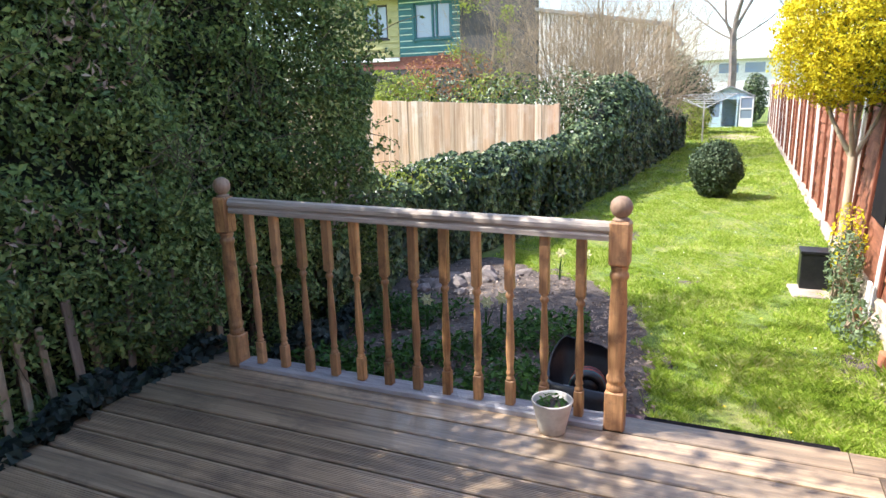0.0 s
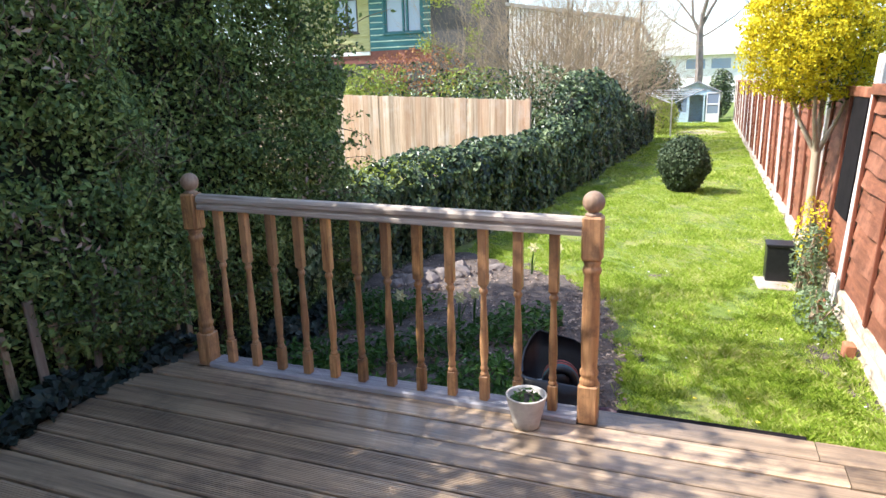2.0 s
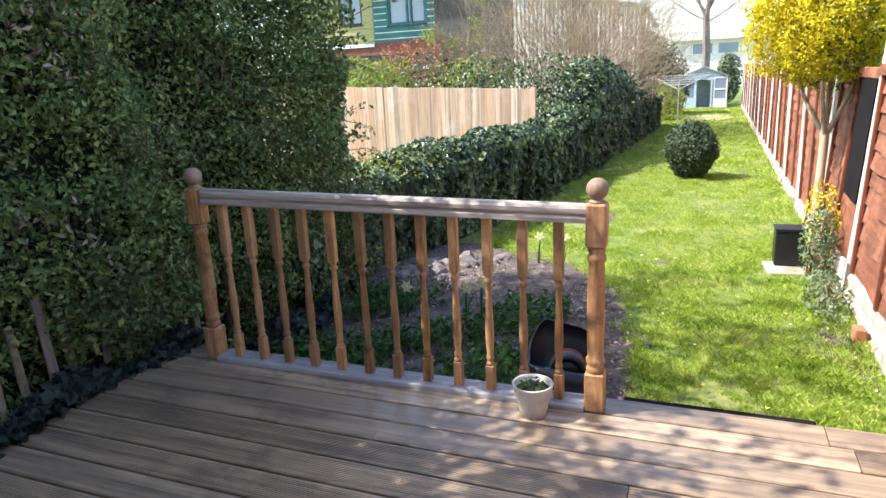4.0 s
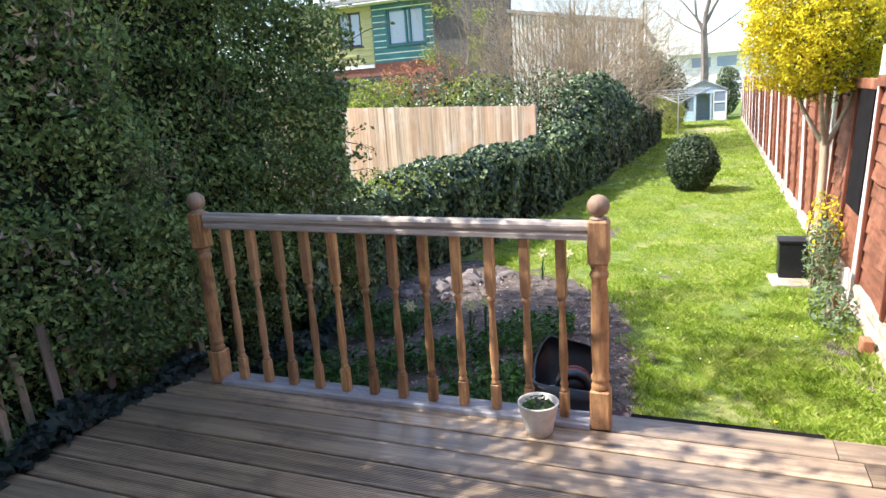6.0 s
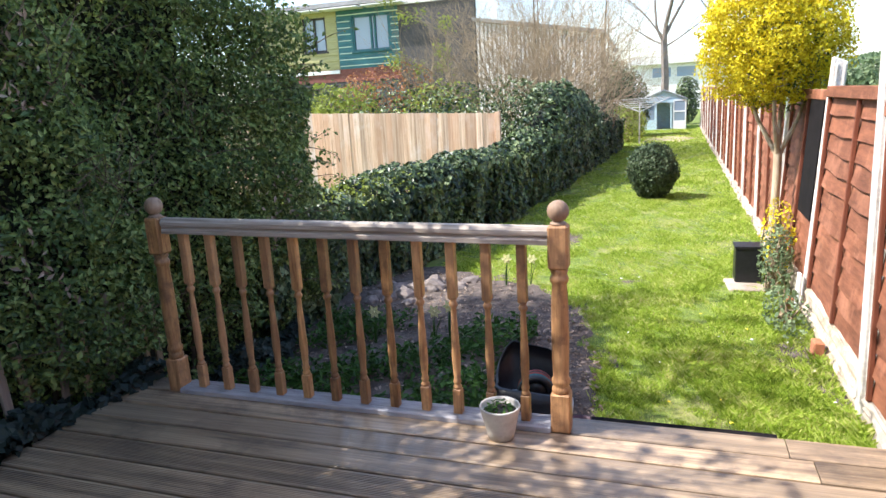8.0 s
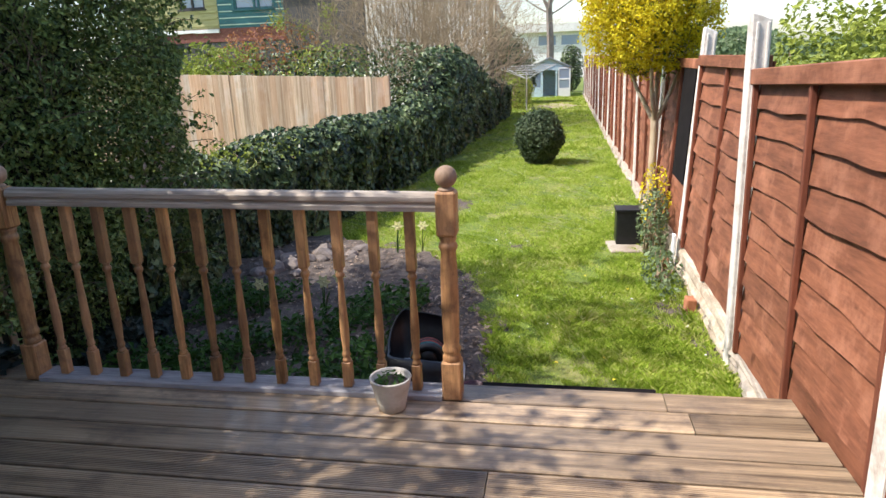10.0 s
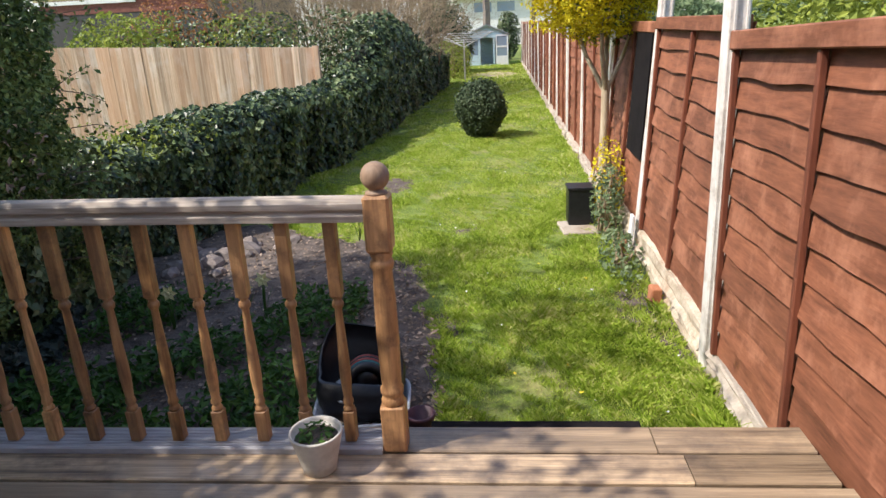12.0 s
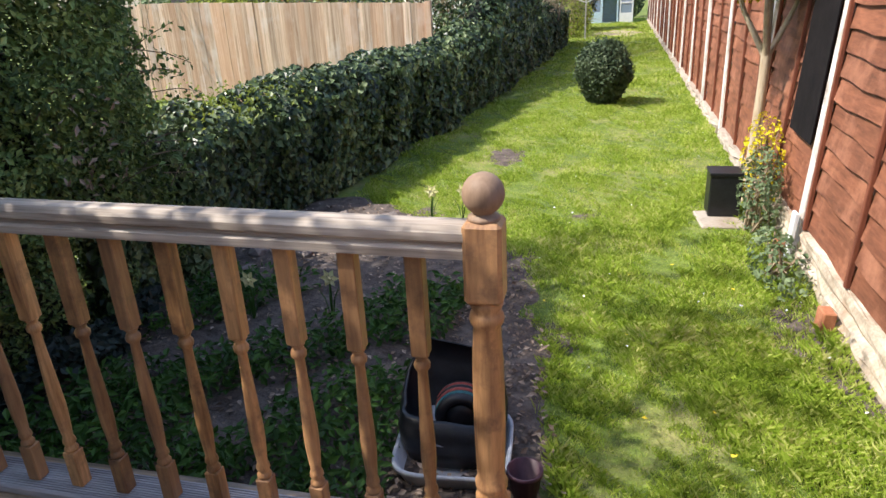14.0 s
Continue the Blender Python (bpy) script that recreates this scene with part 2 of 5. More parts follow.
L_GREY = leafy("grey green leaves", [(0.08, 0.12, 0.06), (0.16, 0.22, 0.11), (0.27, 0.33, 0.18)], 0.5, 0.25, 3.0)
L_BED = leafy("low bed greens", [(0.022, 0.055, 0.012), (0.052, 0.12, 0.024), (0.12, 0.235, 0.048)], 0.45, 0.3, 3.0)
L_GRASS = leafy("grass blades", [(0.15, 0.23, 0.025), (0.31, 0.43, 0.05), (0.5, 0.6, 0.11), (0.76, 0.7, 0.34)], 0.5, 0.45, 2.2)
L_STRAW = leafy("dry litter", [(0.13, 0.09, 0.065), (0.3, 0.22, 0.165), (0.52, 0.41, 0.33)], 0.8, 0.1, 2.0)
M_LAWN = surface("lawn turf", (0.06, 0.1, 0.016), (0.2, 0.26, 0.045), 0.95, (5, 5, 5), 40, 1.0, 0.0, stain=(0.3, 0.27, 0.11), stain_scale=1.6, depth=0.03)

# ---- builders ----


def thing(name, label, category, at=(0, 0, 0), turn=0, group="", kind=""):
    ob = new(name)
    ob.matrix_basis = pose(*at, 0, 0, turn)
    return tagged(ob, label, category, group, kind)


def as_mesh(name, bm, material, smooth=False):
    me = bpy.data.meshes.new(name)
    bm.to_mesh(me)
    bm.free()
    me.materials.append(material)
    if smooth:
        me.shade_smooth()
    return me


def part(name, bm, material, parent=None, label="", m=None, smooth=False):
    """One mesh object under a thing or part, from a bmesh or a ready mesh."""
    me = bm if isinstance(bm, bpy.types.Mesh) else as_mesh(name, bm, material, smooth)
    ob = new(name, me)
    ob.parent = parent
    if m is not None:
        ob.matrix_basis = m
    if label:
        ob["label"] = label
    return ob


def solo(name, bm, material, label, category, group="", kind="", m=None, smooth=False):
    return tagged(part(name, bm, material, None, label, m, smooth), label, category, group, kind)


def box(x0, y0, z0, x1, y1, z1, bevel=0.0, bm=None):
    b = bm or bmesh.new()
    r = bmesh.ops.create_cube(b, size=1.0, matrix=Matrix.Translation(((x0 + x1) / 2, (y0 + y1) / 2, (z0 + z1) / 2)) @ Matrix.Diagonal((x1 - x0, y1 - y0, z1 - z0, 1)))
    if bevel:
        edges = list({e for v in r["verts"] for e in v.link_edges})
        bmesh.ops.bevel(b, geom=edges, offset=bevel, segments=1, affect="EDGES")
    return b


def lathe(profile, seg=16, bm=None, at=(0, 0, 0)):
    """A turned solid from (radius, height) pairs."""
    b = bm or bmesh.new()
    rings = []
    for r, z in profile:
        if r < 1e-5:
            rings.append([b.verts.new((at[0], at[1], at[2] + z))])
        else:
            rings.append([b.verts.new((at[0] + r * math.cos(2 * math.pi * i / seg), at[1] + r * math.sin(2 * math.pi * i / seg), at[2] + z)) for i in range(seg)])
    for a, c in zip(rings, rings[1:]):
        for i in range(seg):
            j = (i + 1) % seg
            vs = [a[i % len(a)], a[j % len(a)], c[j % len(c)], c[i % len(c)]]
            vs = [v for k, v in enumerate(vs) if v not in vs[:k]]
            if len(vs) > 2:
                b.faces.new(vs)
    for ring in (rings[0], rings[-1]):
        if len(ring) > 2:
            b.faces.new(ring)
    bmesh.ops.recalc_face_normals(b, faces=b.faces)
    return b


def tubes(paths, seg=5):
    """Tapered round limbs: each path is a list of (point, radius)."""
    b = bmesh.new()
    for path in paths:
        prev = None
        for i, (p, r) in enumerate(path):
            p = Vector(p)
            q = Vector(path[min(i + 1, len(path) - 1)][0]) - Vector(path[max(i - 1, 0)][0])
            q = q.normalized() if q.length > 0 else Vector((0, 0, 1))
            u = q.cross(Vector((0.31, 0.92, 0.2)))
            u = u.normalized() if u.length > 1e-4 else Vector((1, 0, 0))
            w = q.cross(u)
            ring = [b.verts.new(p + r * (math.cos(2 * math.pi * k / seg) * u + math.sin(2 * math.pi * k / seg) * w)) for k in range(seg)]
            if prev:
                for k in range(seg):
                    b.faces.new((prev[k], prev[(k + 1) % seg], ring[(k + 1) % seg], ring[k]))
            prev = ring
    return b


def branching(rng, start, way, length, radius, levels, paths, spread=0.6, kids=3, up=0.15, thin=0.75):
    """A limb that wanders and forks; fills paths."""
    p, d = Vector(start), Vector(way).normalized()
    n = 5
    line = [(p.copy(), radius)]
    for i in range(n):
        d = (d + Vector(rng.normal(0, 0.12 if thin > 0.5 else 0.03, 3).tolist()) + Vector((0, 0, up * 0.3))).normalized()
        p = p + d * length / n
        line.append((p.copy(), radius * (1 - 0.65 * (i + 1) / n)))
        if levels > 0 and i >= 1:
            for _ in range(1 if i < n - 1 else kids - 1):
                side = Vector(rng.normal(0, 1, 3).tolist()).normalized()
                branching(rng, p, d + side * spread, length * rng.uniform(0.45, 0.7), line[-1][1] * thin, levels - 1, paths, spread, kids, up, max(thin, 0.6))
    paths.append(line)


def raw_mesh(name, verts, faces, material, smooth=False):
    me = bpy.data.meshes.new(name)
    me.from_pydata(verts.tolist(), [], faces.tolist())
    me.materials.append(material)
    if smooth:
        me.shade_smooth()
    return me


def leaves(name, pts, normals, size, material, rng, ragged=0.6, slim=0.62, droop=0.0):
    """Folded leaf blades, one at each point, facing roughly along the normals."""
    n = len(pts)
    nor = normals + rng.normal(0, ragged, (n, 3))
    nor /= np.linalg.norm(nor, axis=1)[:, None] + 1e-9
    t = rng.normal(0, 1, (n, 3))
    t[:, 2] -= droop
    t -= (t * nor).sum(1)[:, None] * nor
    t /= np.linalg.norm(t, axis=1)[:, None] + 1e-9
    s = np.cross(nor, t)
    ln = (size * rng.uniform(0.6, 1.25, n))[:, None]
    wd = ln * slim * 0.5
    base, tip = pts - t * ln * 0.5, pts + t * ln * 0.5
    lift = nor * ln * 0.13
    mid = pts - t * ln * 0.08
    v = np.stack([base, mid - s * wd + lift, tip, mid + s * wd + lift], 1).reshape(-1, 3)
    k = np.arange(n)[:, None] * 4
    f = np.concatenate([k + np.array([[0, 1, 2]]), k + np.array([[0, 2, 3]])])
    return raw_mesh(name, v, f, material)


def bumps(p, scale, seed):
    """Smooth lumps from a few summed waves, in about -1 to 1."""
    r = np.random.default_rng(seed)
    out = np.zeros(len(p))
    for i in range(7):
        k = r.normal(0, 1, 3)
        k = k / np.linalg.norm(k) * scale * r.uniform(0.6, 2.2)
        out += np.sin(p @ k + r.uniform(0, 6.28)) / 7 * 1.6
    return out


def ball_points(rng, n, centre, radii, lump=0.15, depth=0.25, seed=1, scale=4.0):
    d = rng.normal(0, 1, (n, 3))
    d /= np.linalg.norm(d, axis=1)[:, None]
    c, r = np.array(centre), np.array(radii)
    k = 1 + lump * bumps(d * r, scale, seed) - depth * rng.random(n) ** 2
    return c + d * r * k[:, None], d


def shrub(name, label, category, rng, centre, radii, n, leaf, material, twigs=10, ground=-0.47, lump=0.2, depth=0.6, seed=3, group="", twig_mat=None, slim=0.6, scale=3.0):
    """A plant with a crown of single leaves on a fan of stems."""
    top = thing(name, label, category, (centre[0], centre[1], ground), group=group)
    c = np.array((0, 0, centre[2] - ground))
    pts, nor = ball_points(rng, n, c, radii, lump, depth, seed, scale)
    pts[:, 2] = np.maximum(pts[:, 2], 0.02)
    nor[:, 2] += 0.3
    part("foliage", leaves("foliage", pts, nor, leaf, material, rng, 0.7, slim), material, top)["kind"] = "stuff"
    paths = []
    for _ in range(twigs):
        a, q = rng.uniform(0, 6.28), rng.uniform(0.1, 0.85)
        end = c + np.array((math.cos(a) * radii[0] * q, math.sin(a) * radii[1] * q, radii[2] * rng.uniform(-0.2, 0.8)))
        mid = end * np.array((0.35, 0.35, 0.55)) + rng.normal(0, 0.05, 3)
        paths.append([((rng.normal(0, 0.05), rng.normal(0, 0.05), -0.03), 0.012), (mid, 0.009), (end, 0.004)])
    part("stem", tubes(paths, 4), twig_mat or M_TWIG, top)["kind"] = "stuff"
    return top


def near(rng, n, x0, x1, y0, y1):
    return np.stack([rng.uniform(x0, x1, n), rng.uniform(y0, y1, n)], 1)


SKEW = -0.47                    # the deck and its railing lie a little askew to the fence
G = -0.47                       # level of the lawn; the deck's top is 0


FENCE_Y, FENCE_X = (-4, 2.1, 4.09, 6.05, 10, 20, 34), (1.13, 1.14, 1.18, 1.21, 1.28, 1.4, 1.6)


def fence_x(y):
    """Lawn face of the concrete posts."""
    return float(np.interp(y, FENCE_Y, FENCE_X))


def fence_turn(y):
    return -math.degrees(math.atan2(fence_x(y + 0.9) - fence_x(y - 0.9), 1.8))


def hedge_x(y):
    return np.interp(y, [4.5, 7.1, 11.6, 18.4, 30], [-2.9, -2.66, -1.99, -1.52, -1.2])


# ---- ground ----
gx = np.concatenate([[-400, -150, -60, -30, -15, -8], np.arange(-5, 3.01, 0.2), [5, 8, 15, 30, 60, 150, 400]])
gy = np.concatenate([[-400, -100, -30, -8], np.arange(-3, 36.01, 0.3), [40, 50, 80, 150, 400, 900]])
GX, GY = np.meshgrid(gx, gy)
gp = np.stack([GX.ravel(), GY.ravel(), np.zeros(GX.size)], 1)
gp[:, 2] = G + 0.018 * bumps(gp, 1.7, 5) * (np.abs(gp[:, 0]) < 6)
nx = len(gx)
ii = (np.arange(len(gy) - 1)[:, None] * nx + np.arange(nx - 1)[None, :]).ravel()
ground = new("ground", raw_mesh("ground", gp, np.stack([ii, ii + 1, ii + nx + 1, ii + nx], 1), M_LAWN, True))
tagged(ground, "sunlit uneven garden lawn with paler worn patches", "lawn", kind="structure")

# bare bed between the deck and the lawn
bx, by = np.arange(-3.0, 0.31, 0.06), np.arange(2.6, 7.2, 0.06)
BX, BY = np.meshgrid(bx, by)
bp3 = np.stack([BX.ravel(), BY.ravel(), np.zeros(BX.size)], 1)


def bed_mask(p):
    edge = np.interp(p[:, 1], [2.6, 3.5, 4.9, 5.6, 6.3, 6.8, 7.2], [0.0, -0.16, -0.45, -0.62, -0.95, -1.7, -2.4])
    return np.clip((edge + 0.09 * bumps(p, 6, 9) - p[:, 0]) / 0.15, -1, 1)


bp3[:, 2] = G + 0.022 * (bed_mask(bp3) + 0.55) + 0.018 * bumps(bp3, 9, 11) + 0.012 * bumps(bp3, 25, 12)
nb = len(bx)
ii = (np.arange(len(by) - 1)[:, None] * nb + np.arange(nb - 1)[None, :]).ravel()
bed = new("soil_bed", raw_mesh("soil_bed", bp3, np.stack([ii, ii + 1, ii + nb + 1, ii + nb], 1), M_SOIL, True))
tagged(bed, "bare brown soil bed with dry leaf litter beside the deck", "soil bed", kind="structure")



def bare_mask(p):
    """Worn earth along the footing and at the far end of the lawn."""
    a = 1 - ((p[:, 0] - 1.12) / 0.26) ** 2 - ((p[:, 1] - 4.85) / 0.75) ** 2
    c = 1 - ((p[:, 0] - 0.15) / 0.9) ** 2 - ((p[:, 1] - 27.0) / 1.6) ** 2
    d = 1 - ((p[:, 0] + 0.66) / 0.2) ** 2 - ((p[:, 1] - 5.75) / 0.3) ** 2
    e = 1 - ((p[:, 0] + 1.15) / 0.22) ** 2 - ((p[:, 1] - 8.9) / 0.4) ** 2
    return np.maximum(np.maximum(a, c), np.maximum(d, e)) + 0.35 * bumps(p, 5, 13)


for nm, x0, x1, y0, y1, st, lab in (
    ("bare_strip", 0.7, 1.22, 3.8, 5.9, 0.05, "bare dry earth along the fence footing"),
    ("bare_patch", -0.95, -0.4, 5.35, 6.2, 0.05, "bare pinkish earth patch at the lawn's edge"),
    ("bare_patch", -1.45, -0.85, 8.3, 9.5, 0.06, "bare earth patch at the shaded hedge foot"),
    ("worn_patch", -1.0, 1.3, 24.6, 29.4, 0.15, "pale worn earth patch on the far lawn"),
):
    wx, wy = np.arange(x0, x1, st), np.arange(y0, y1, st)
    WX, WY = np.meshgrid(wx, wy)
    wp = np.stack([WX.ravel(), WY.ravel(), np.zeros(WX.size)], 1)
    wp[:, 2] = G + 0.018 * bumps(wp, 1.7, 5) + np.clip(bare_mask(wp), -1, 0.5) * 0.02 + 0.008 * bumps(wp, 22, 15)
    nw = len(wx)
    ii = (np.arange(len(wy) - 1)[:, None] * nw + np.arange(nw - 1)[None, :]).ravel()
    w_ = new(nm, raw_mesh(nm, wp, np.stack([ii, ii + 1, ii + nw + 1, ii + nw], 1), M_SOIL if st < 0.1 else M_STRAWEARTH, True))
    tagged(w_, lab, "bare earth", kind="structure")

# ---- unseen wall added behind the viewer, closing the deck and bouncing light ----
solo("wall_house", box(-4.2, -2.5, G, 3.6, -2.2, 4.6), M_WHITE, "plain pale wall added unseen behind the deck", "wall", kind="structure")

# ---- railing ----
POST_PROFILE = [(0.03, 0.17), (0.038, 0.18), (0.041, 0.195), (0.036, 0.208), (0.033, 0.213), (0.04, 0.225), (0.041, 0.24), (0.034, 0.252), (0.036, 0.30), (0.0385, 0.42), (0.037, 0.58), (0.032, 0.675), (0.038, 0.685), (0.0405, 0.697), (0.037, 0.71), (0.031, 0.715), (0.038, 0.73), (0.036, 0.738), (0.03, 0.745)]
BALL_PROFILE = [(0.022, 0.922), (0.036, 0.93), (0.034, 0.938), (0.022, 0.943)] + [(0.046 * math.sin(a), 0.986 - 0.046 * math.cos(a)) for a in [0.5 + (math.pi - 0.5) * i / 10 for i in range(11)]]


def newel(at, label):
    top = thing("newel_post", label, "newel post", at, group="railing posts")
    h = 0.0425
    b = box(-h, -h, 0, h, h, 0.18, 0.006)
    part("base_block", b, M_SPINDLE, top)
    part("turned_shaft", lathe(POST_PROFILE, 20), M_SPINDLE, top, smooth=True)
    part("top_block", box(-h, -h, 0.742, h, h, 0.93, 0.009), M_SPINDLE, top)
    part("ball_finial", lathe(BALL_PROFILE, 24), M_BALL, top, "faded turned ball finial", smooth=True)
    return top


newel((-0.308, 2.743, 0), "turned orange pine newel post with ball finial at the lawn opening")
newel((-2.385, 2.76, 0), "turned orange pine newel post with ball finial against the hedge").scale = (1, 1, 1.027)

rail_sec = [(y, z + 0.028) for y, z in [(-0.034, 0.818), (-0.034, 0.838), (-0.027, 0.845), (-0.027, 0.852), (-0.036, 0.86), (-0.036, 0.878), (-0.024, 0.893), (0.0, 0.897), (0.024, 0.893), (0.036, 0.878), (0.036, 0.86), (0.027, 0.852), (0.027, 0.845), (0.034, 0.838), (0.034, 0.818)]]


def extrude_x(section, x0, x1):
    b = bmesh.new()
    a = [b.verts.new((x0, y, z)) for y, z in section]
    c = [b.verts.new((x1, y, z)) for y, z in section]
    n = len(section)
    for i in range(n):
        b.faces.new((a[i], a[(i + 1) % n], c[(i + 1) % n], c[i]))
    b.faces.new(a[::-1])
    b.faces.new(c)
    bmesh.ops.recalc_face_normals(b, faces=b.faces)
    return b


rail = thing("railing", "pine railing of turned spindles under a greyed moulded handrail", "railing", (-1.3465, 2.7515, 0), turn=SKEW)
part("handrail", extrude_x(rail_sec, -0.996, 0.996), M_RAIL, rail, "weathered grey moulded handrail", m=pose(0, 0, 0.0145, 0, 0.82, 0))
bs = [(-0.056, 0.003), (-0.056, 0.024)]
for i in range(13):
    x = -0.05 + i * 0.0092
    bs += [(x, 0.030), (x + 0.005, 0.030), (x + 0.0055, 0.025), (x + 0.0087, 0.025)]
bs += [(0.071, 0.024), (0.071, 0.003)]
part("bottom_rail", extrude_x(bs, -0.996, 0.996), M_BASE, rail, "grey grooved bottom rail")
SP = [(0.012, 0.148), (0.0195, 0.152), (0.0205, 0.160), (0.016, 0.168), (0.0135, 0.172), (0.0195, 0.182), (0.0175, 0.193), (0.0145, 0.2), (0.0195, 0.27), (0.0205, 0.31), (0.0175, 0.40), (0.0135, 0.50), (0.0125, 0.54), (0.0195, 0.55), (0.0205, 0.560), (0.016, 0.569), (0.0125, 0.573), (0.0195, 0.583), (0.012, 0.588)]
sp = lathe(SP, 14)
for f in sp.faces:
    f.smooth = True
for z0, z1 in ((0.029, 0.15), (0.586, 0.847)):
    box(-0.0205, -0.0205, z0, 0.0205, 0.0205, z1, 0.003, sp)
sp_mesh = as_mesh("spindle", sp, M_SPINDLE)
for i in range(12):
    part("spindle", sp_mesh, M_SPINDLE, rail, m=pose(-0.8789 + 0.1598 * i, 0, 0.001, 0, 0, random.choice((0, 90, 180, 270)) + random.uniform(-2, 2)) @ Matrix.Diagonal((1, 1, 1 + 0.0029 * (11 - i), 1)))

# ---- right boundary fence ----
POST_Y = [2.14 + 1.95 * i for i in range(17)]


def slat_mesh(seed, w=0.92, h=0.175):
    """A feather-edged board with a wavy sawn lower edge, length along y."""
    r = random.Random(seed)
    b = bmesh.new()
    n = 10
    ph, am = r.uniform(0, 6), r.uniform(0.003, 0.008)
    rows = []
    for i in range(n + 1):
        y = -w / 2 + w * i / n
        lo = am * math.sin(ph + 5.5 * y) + am * 0.6 * math.sin(2.3 * ph + 13 * y) + r.uniform(-0.002, 0.002)
        bow = 0.006 * math.sin(3.2 * y + ph)
        rows.append([b.verts.new(p) for p in ((-0.026 + bow, y, lo), (0.0, y, h), (0.004, y, h), (-0.01 + bow, y, lo))])
    for p, q in zip(rows, rows[1:]):
        for k in range(4):
            b.faces.new((p[k], p[(k + 1) % 4], q[(k + 1) % 4], q[k]))
    b.faces.new(rows[0])
    b.faces.new(rows[-1][::-1])
    bmesh.ops.recalc_face_normals(b, faces=b.faces)
    return as_mesh("slat", b, M_FENCE)


SLATS = [slat_mesh(s) for s in range(6)]
BATTEN = as_mesh("batten", box(-0.012, -0.016, 0, 0.016, 0.016, 1.58, 0.004), M_BATTEN)
TOPRAIL = as_mesh("top_rail", box(-0.03, -0.922, 0, 0.02, 0.922, 0.085, 0.006), M_FENCE)


def fence_panel(y, label, lean=0.0, drop=0.0, pitch=0.0):
    p = thing("fence_panel", label, "fence panel", group="red-brown boundary fence")
    p.matrix_basis = pose(fence_x(y) + (0.05 if y < 3.5 else 0.072), y - (0.035 if pitch else 0), -0.25 + drop, pitch, lean, fence_turn(y))
    if y > 8:
        p.scale = (1, 1, 1.08)
    elif pitch:
        p.scale = (1, 0.965, 1)
    for side in (-1, 1):
        for k in range(11):
            part("slat", random.choice(SLATS), M_FENCE, p, m=pose(0.004, side * 0.462, 0.005 + k * 0.141, random.uniform(-0.5, 0.5), 0, 0))
    for yy in (-0.905, 0.0, 0.905):
        part("batten", BATTEN, M_BATTEN, p, m=pose(-0.034, yy, 0))
    part("top_rail", TOPRAIL, M_FENCE, p, m=pose(-0.03, 0, 1.54))
    return p


def concrete_post(y, label, lean=0.0, top=1.63):
    h = top - G
    b = box(-0.0, -0.05, -0.1, 0.1, 0.05, h, 0.006)
    for v in b.verts:
        if v.co.z > h - 0.02 and v.co.x > 0.05:
            v.co.z -= 0.035
    o = thing("concrete_post", label, "fence post", (0, 0, 0), group="concrete fence posts")
    o.matrix_basis = pose(fence_x(y), y, G, 0, lean, fence_turn(y))
    part("shaft", b, M_CONC, o)
    part("slot_lip", box(0.02, -0.062, -0.1, 0.035, -0.052, h - 0.05, 0.003), M_CONC, o)
    part("slot_lip", box(0.075, -0.062, -0.1, 0.09, -0.052, h - 0.05, 0.003), M_CONC, o)
    return o


for i, y in enumerate(POST_Y):
    lean = {1: -0.6, 2: 3.2, 3: 2.5}.get(i, random.uniform(-0.6, 0.8))
    concrete_post(y, "pale weathered slotted concrete fence post" if i < 4 else "slim pale concrete fence post far along the lawn", lean, 1.62 if i < 3 else 1.45 + random.uniform(-0.03, 0.03))
for i in range(-3, 16):
    y = 2.14 + 1.95 * (i + 0.5)
    lean = {0: 0.0, 1: 2.4, 2: 3.2}.get(i, random.uniform(-0.4, 0.4))
    fence_panel(y, "red-brown waney-edged timber fence panel, tilted" if i in (1, 2) else "red-brown waney-edged timber fence panel in sun", lean, {0: -0.005, 1: 0.025}.get(i, random.uniform(-0.015, 0.015)) - (0.1 if y > 8 else 0), -2.4 if i == 0 else 0.0)
for i in (-2, -1, -3):
    concrete_post(2.14 + 1.95 * i, "pale weathered slotted concrete fence post", 0.3, 1.62)

for i in range(-3, 16):
    y = 2.14 + 1.95 * (i + 0.5)
    r = random.Random(i + 50)
    b = box(-0.03 if i < 3 else -0.05, -0.905, -0.05, 0.05, 0.905, 0.17 if i < 1 else 0.235 if i < 3 else 0.13)
    bmesh.ops.subdivide_edges(b, edges=b.edges[:], cuts=9, use_grid_fill=True)
    for v in b.verts:
        v.co.x += r.uniform(-0.016, 0.016) * (1.6 if v.co.z < 0.15 else 0.5) - (0.05 * max(0, 0.16 - v.co.z) if v.co.x < 0 else 0)
        v.co.z += r.uniform(-0.006, 0.006)
    solo("gravel_board", b, M_RUBBLE if i in (1, 2) else M_GRAVEL, "crumbling pale concrete footing under the fence" if 0 <= i < 3 else "pale concrete gravel board under the fence", "gravel board", "fence footings", m=pose(fence_x(y) + 0.05, y, G, 0, 0, fence_turn(y)))

# ---- deck structure and boards ----
DECK_X0, DECK_X1, PITCH = -2.67, 1.15, 0.164
deck = thing("deck", "weathered brown timber deck of wide boards, partly grooved", "deck", (0, 0, 0), kind="structure")
deck.matrix_basis = Matrix.Translation((-0.308, 2.743, 0)) @ pose(0, 0, 0, 0, 0, SKEW) @ Matrix.Translation((0.308, -2.743, 0))


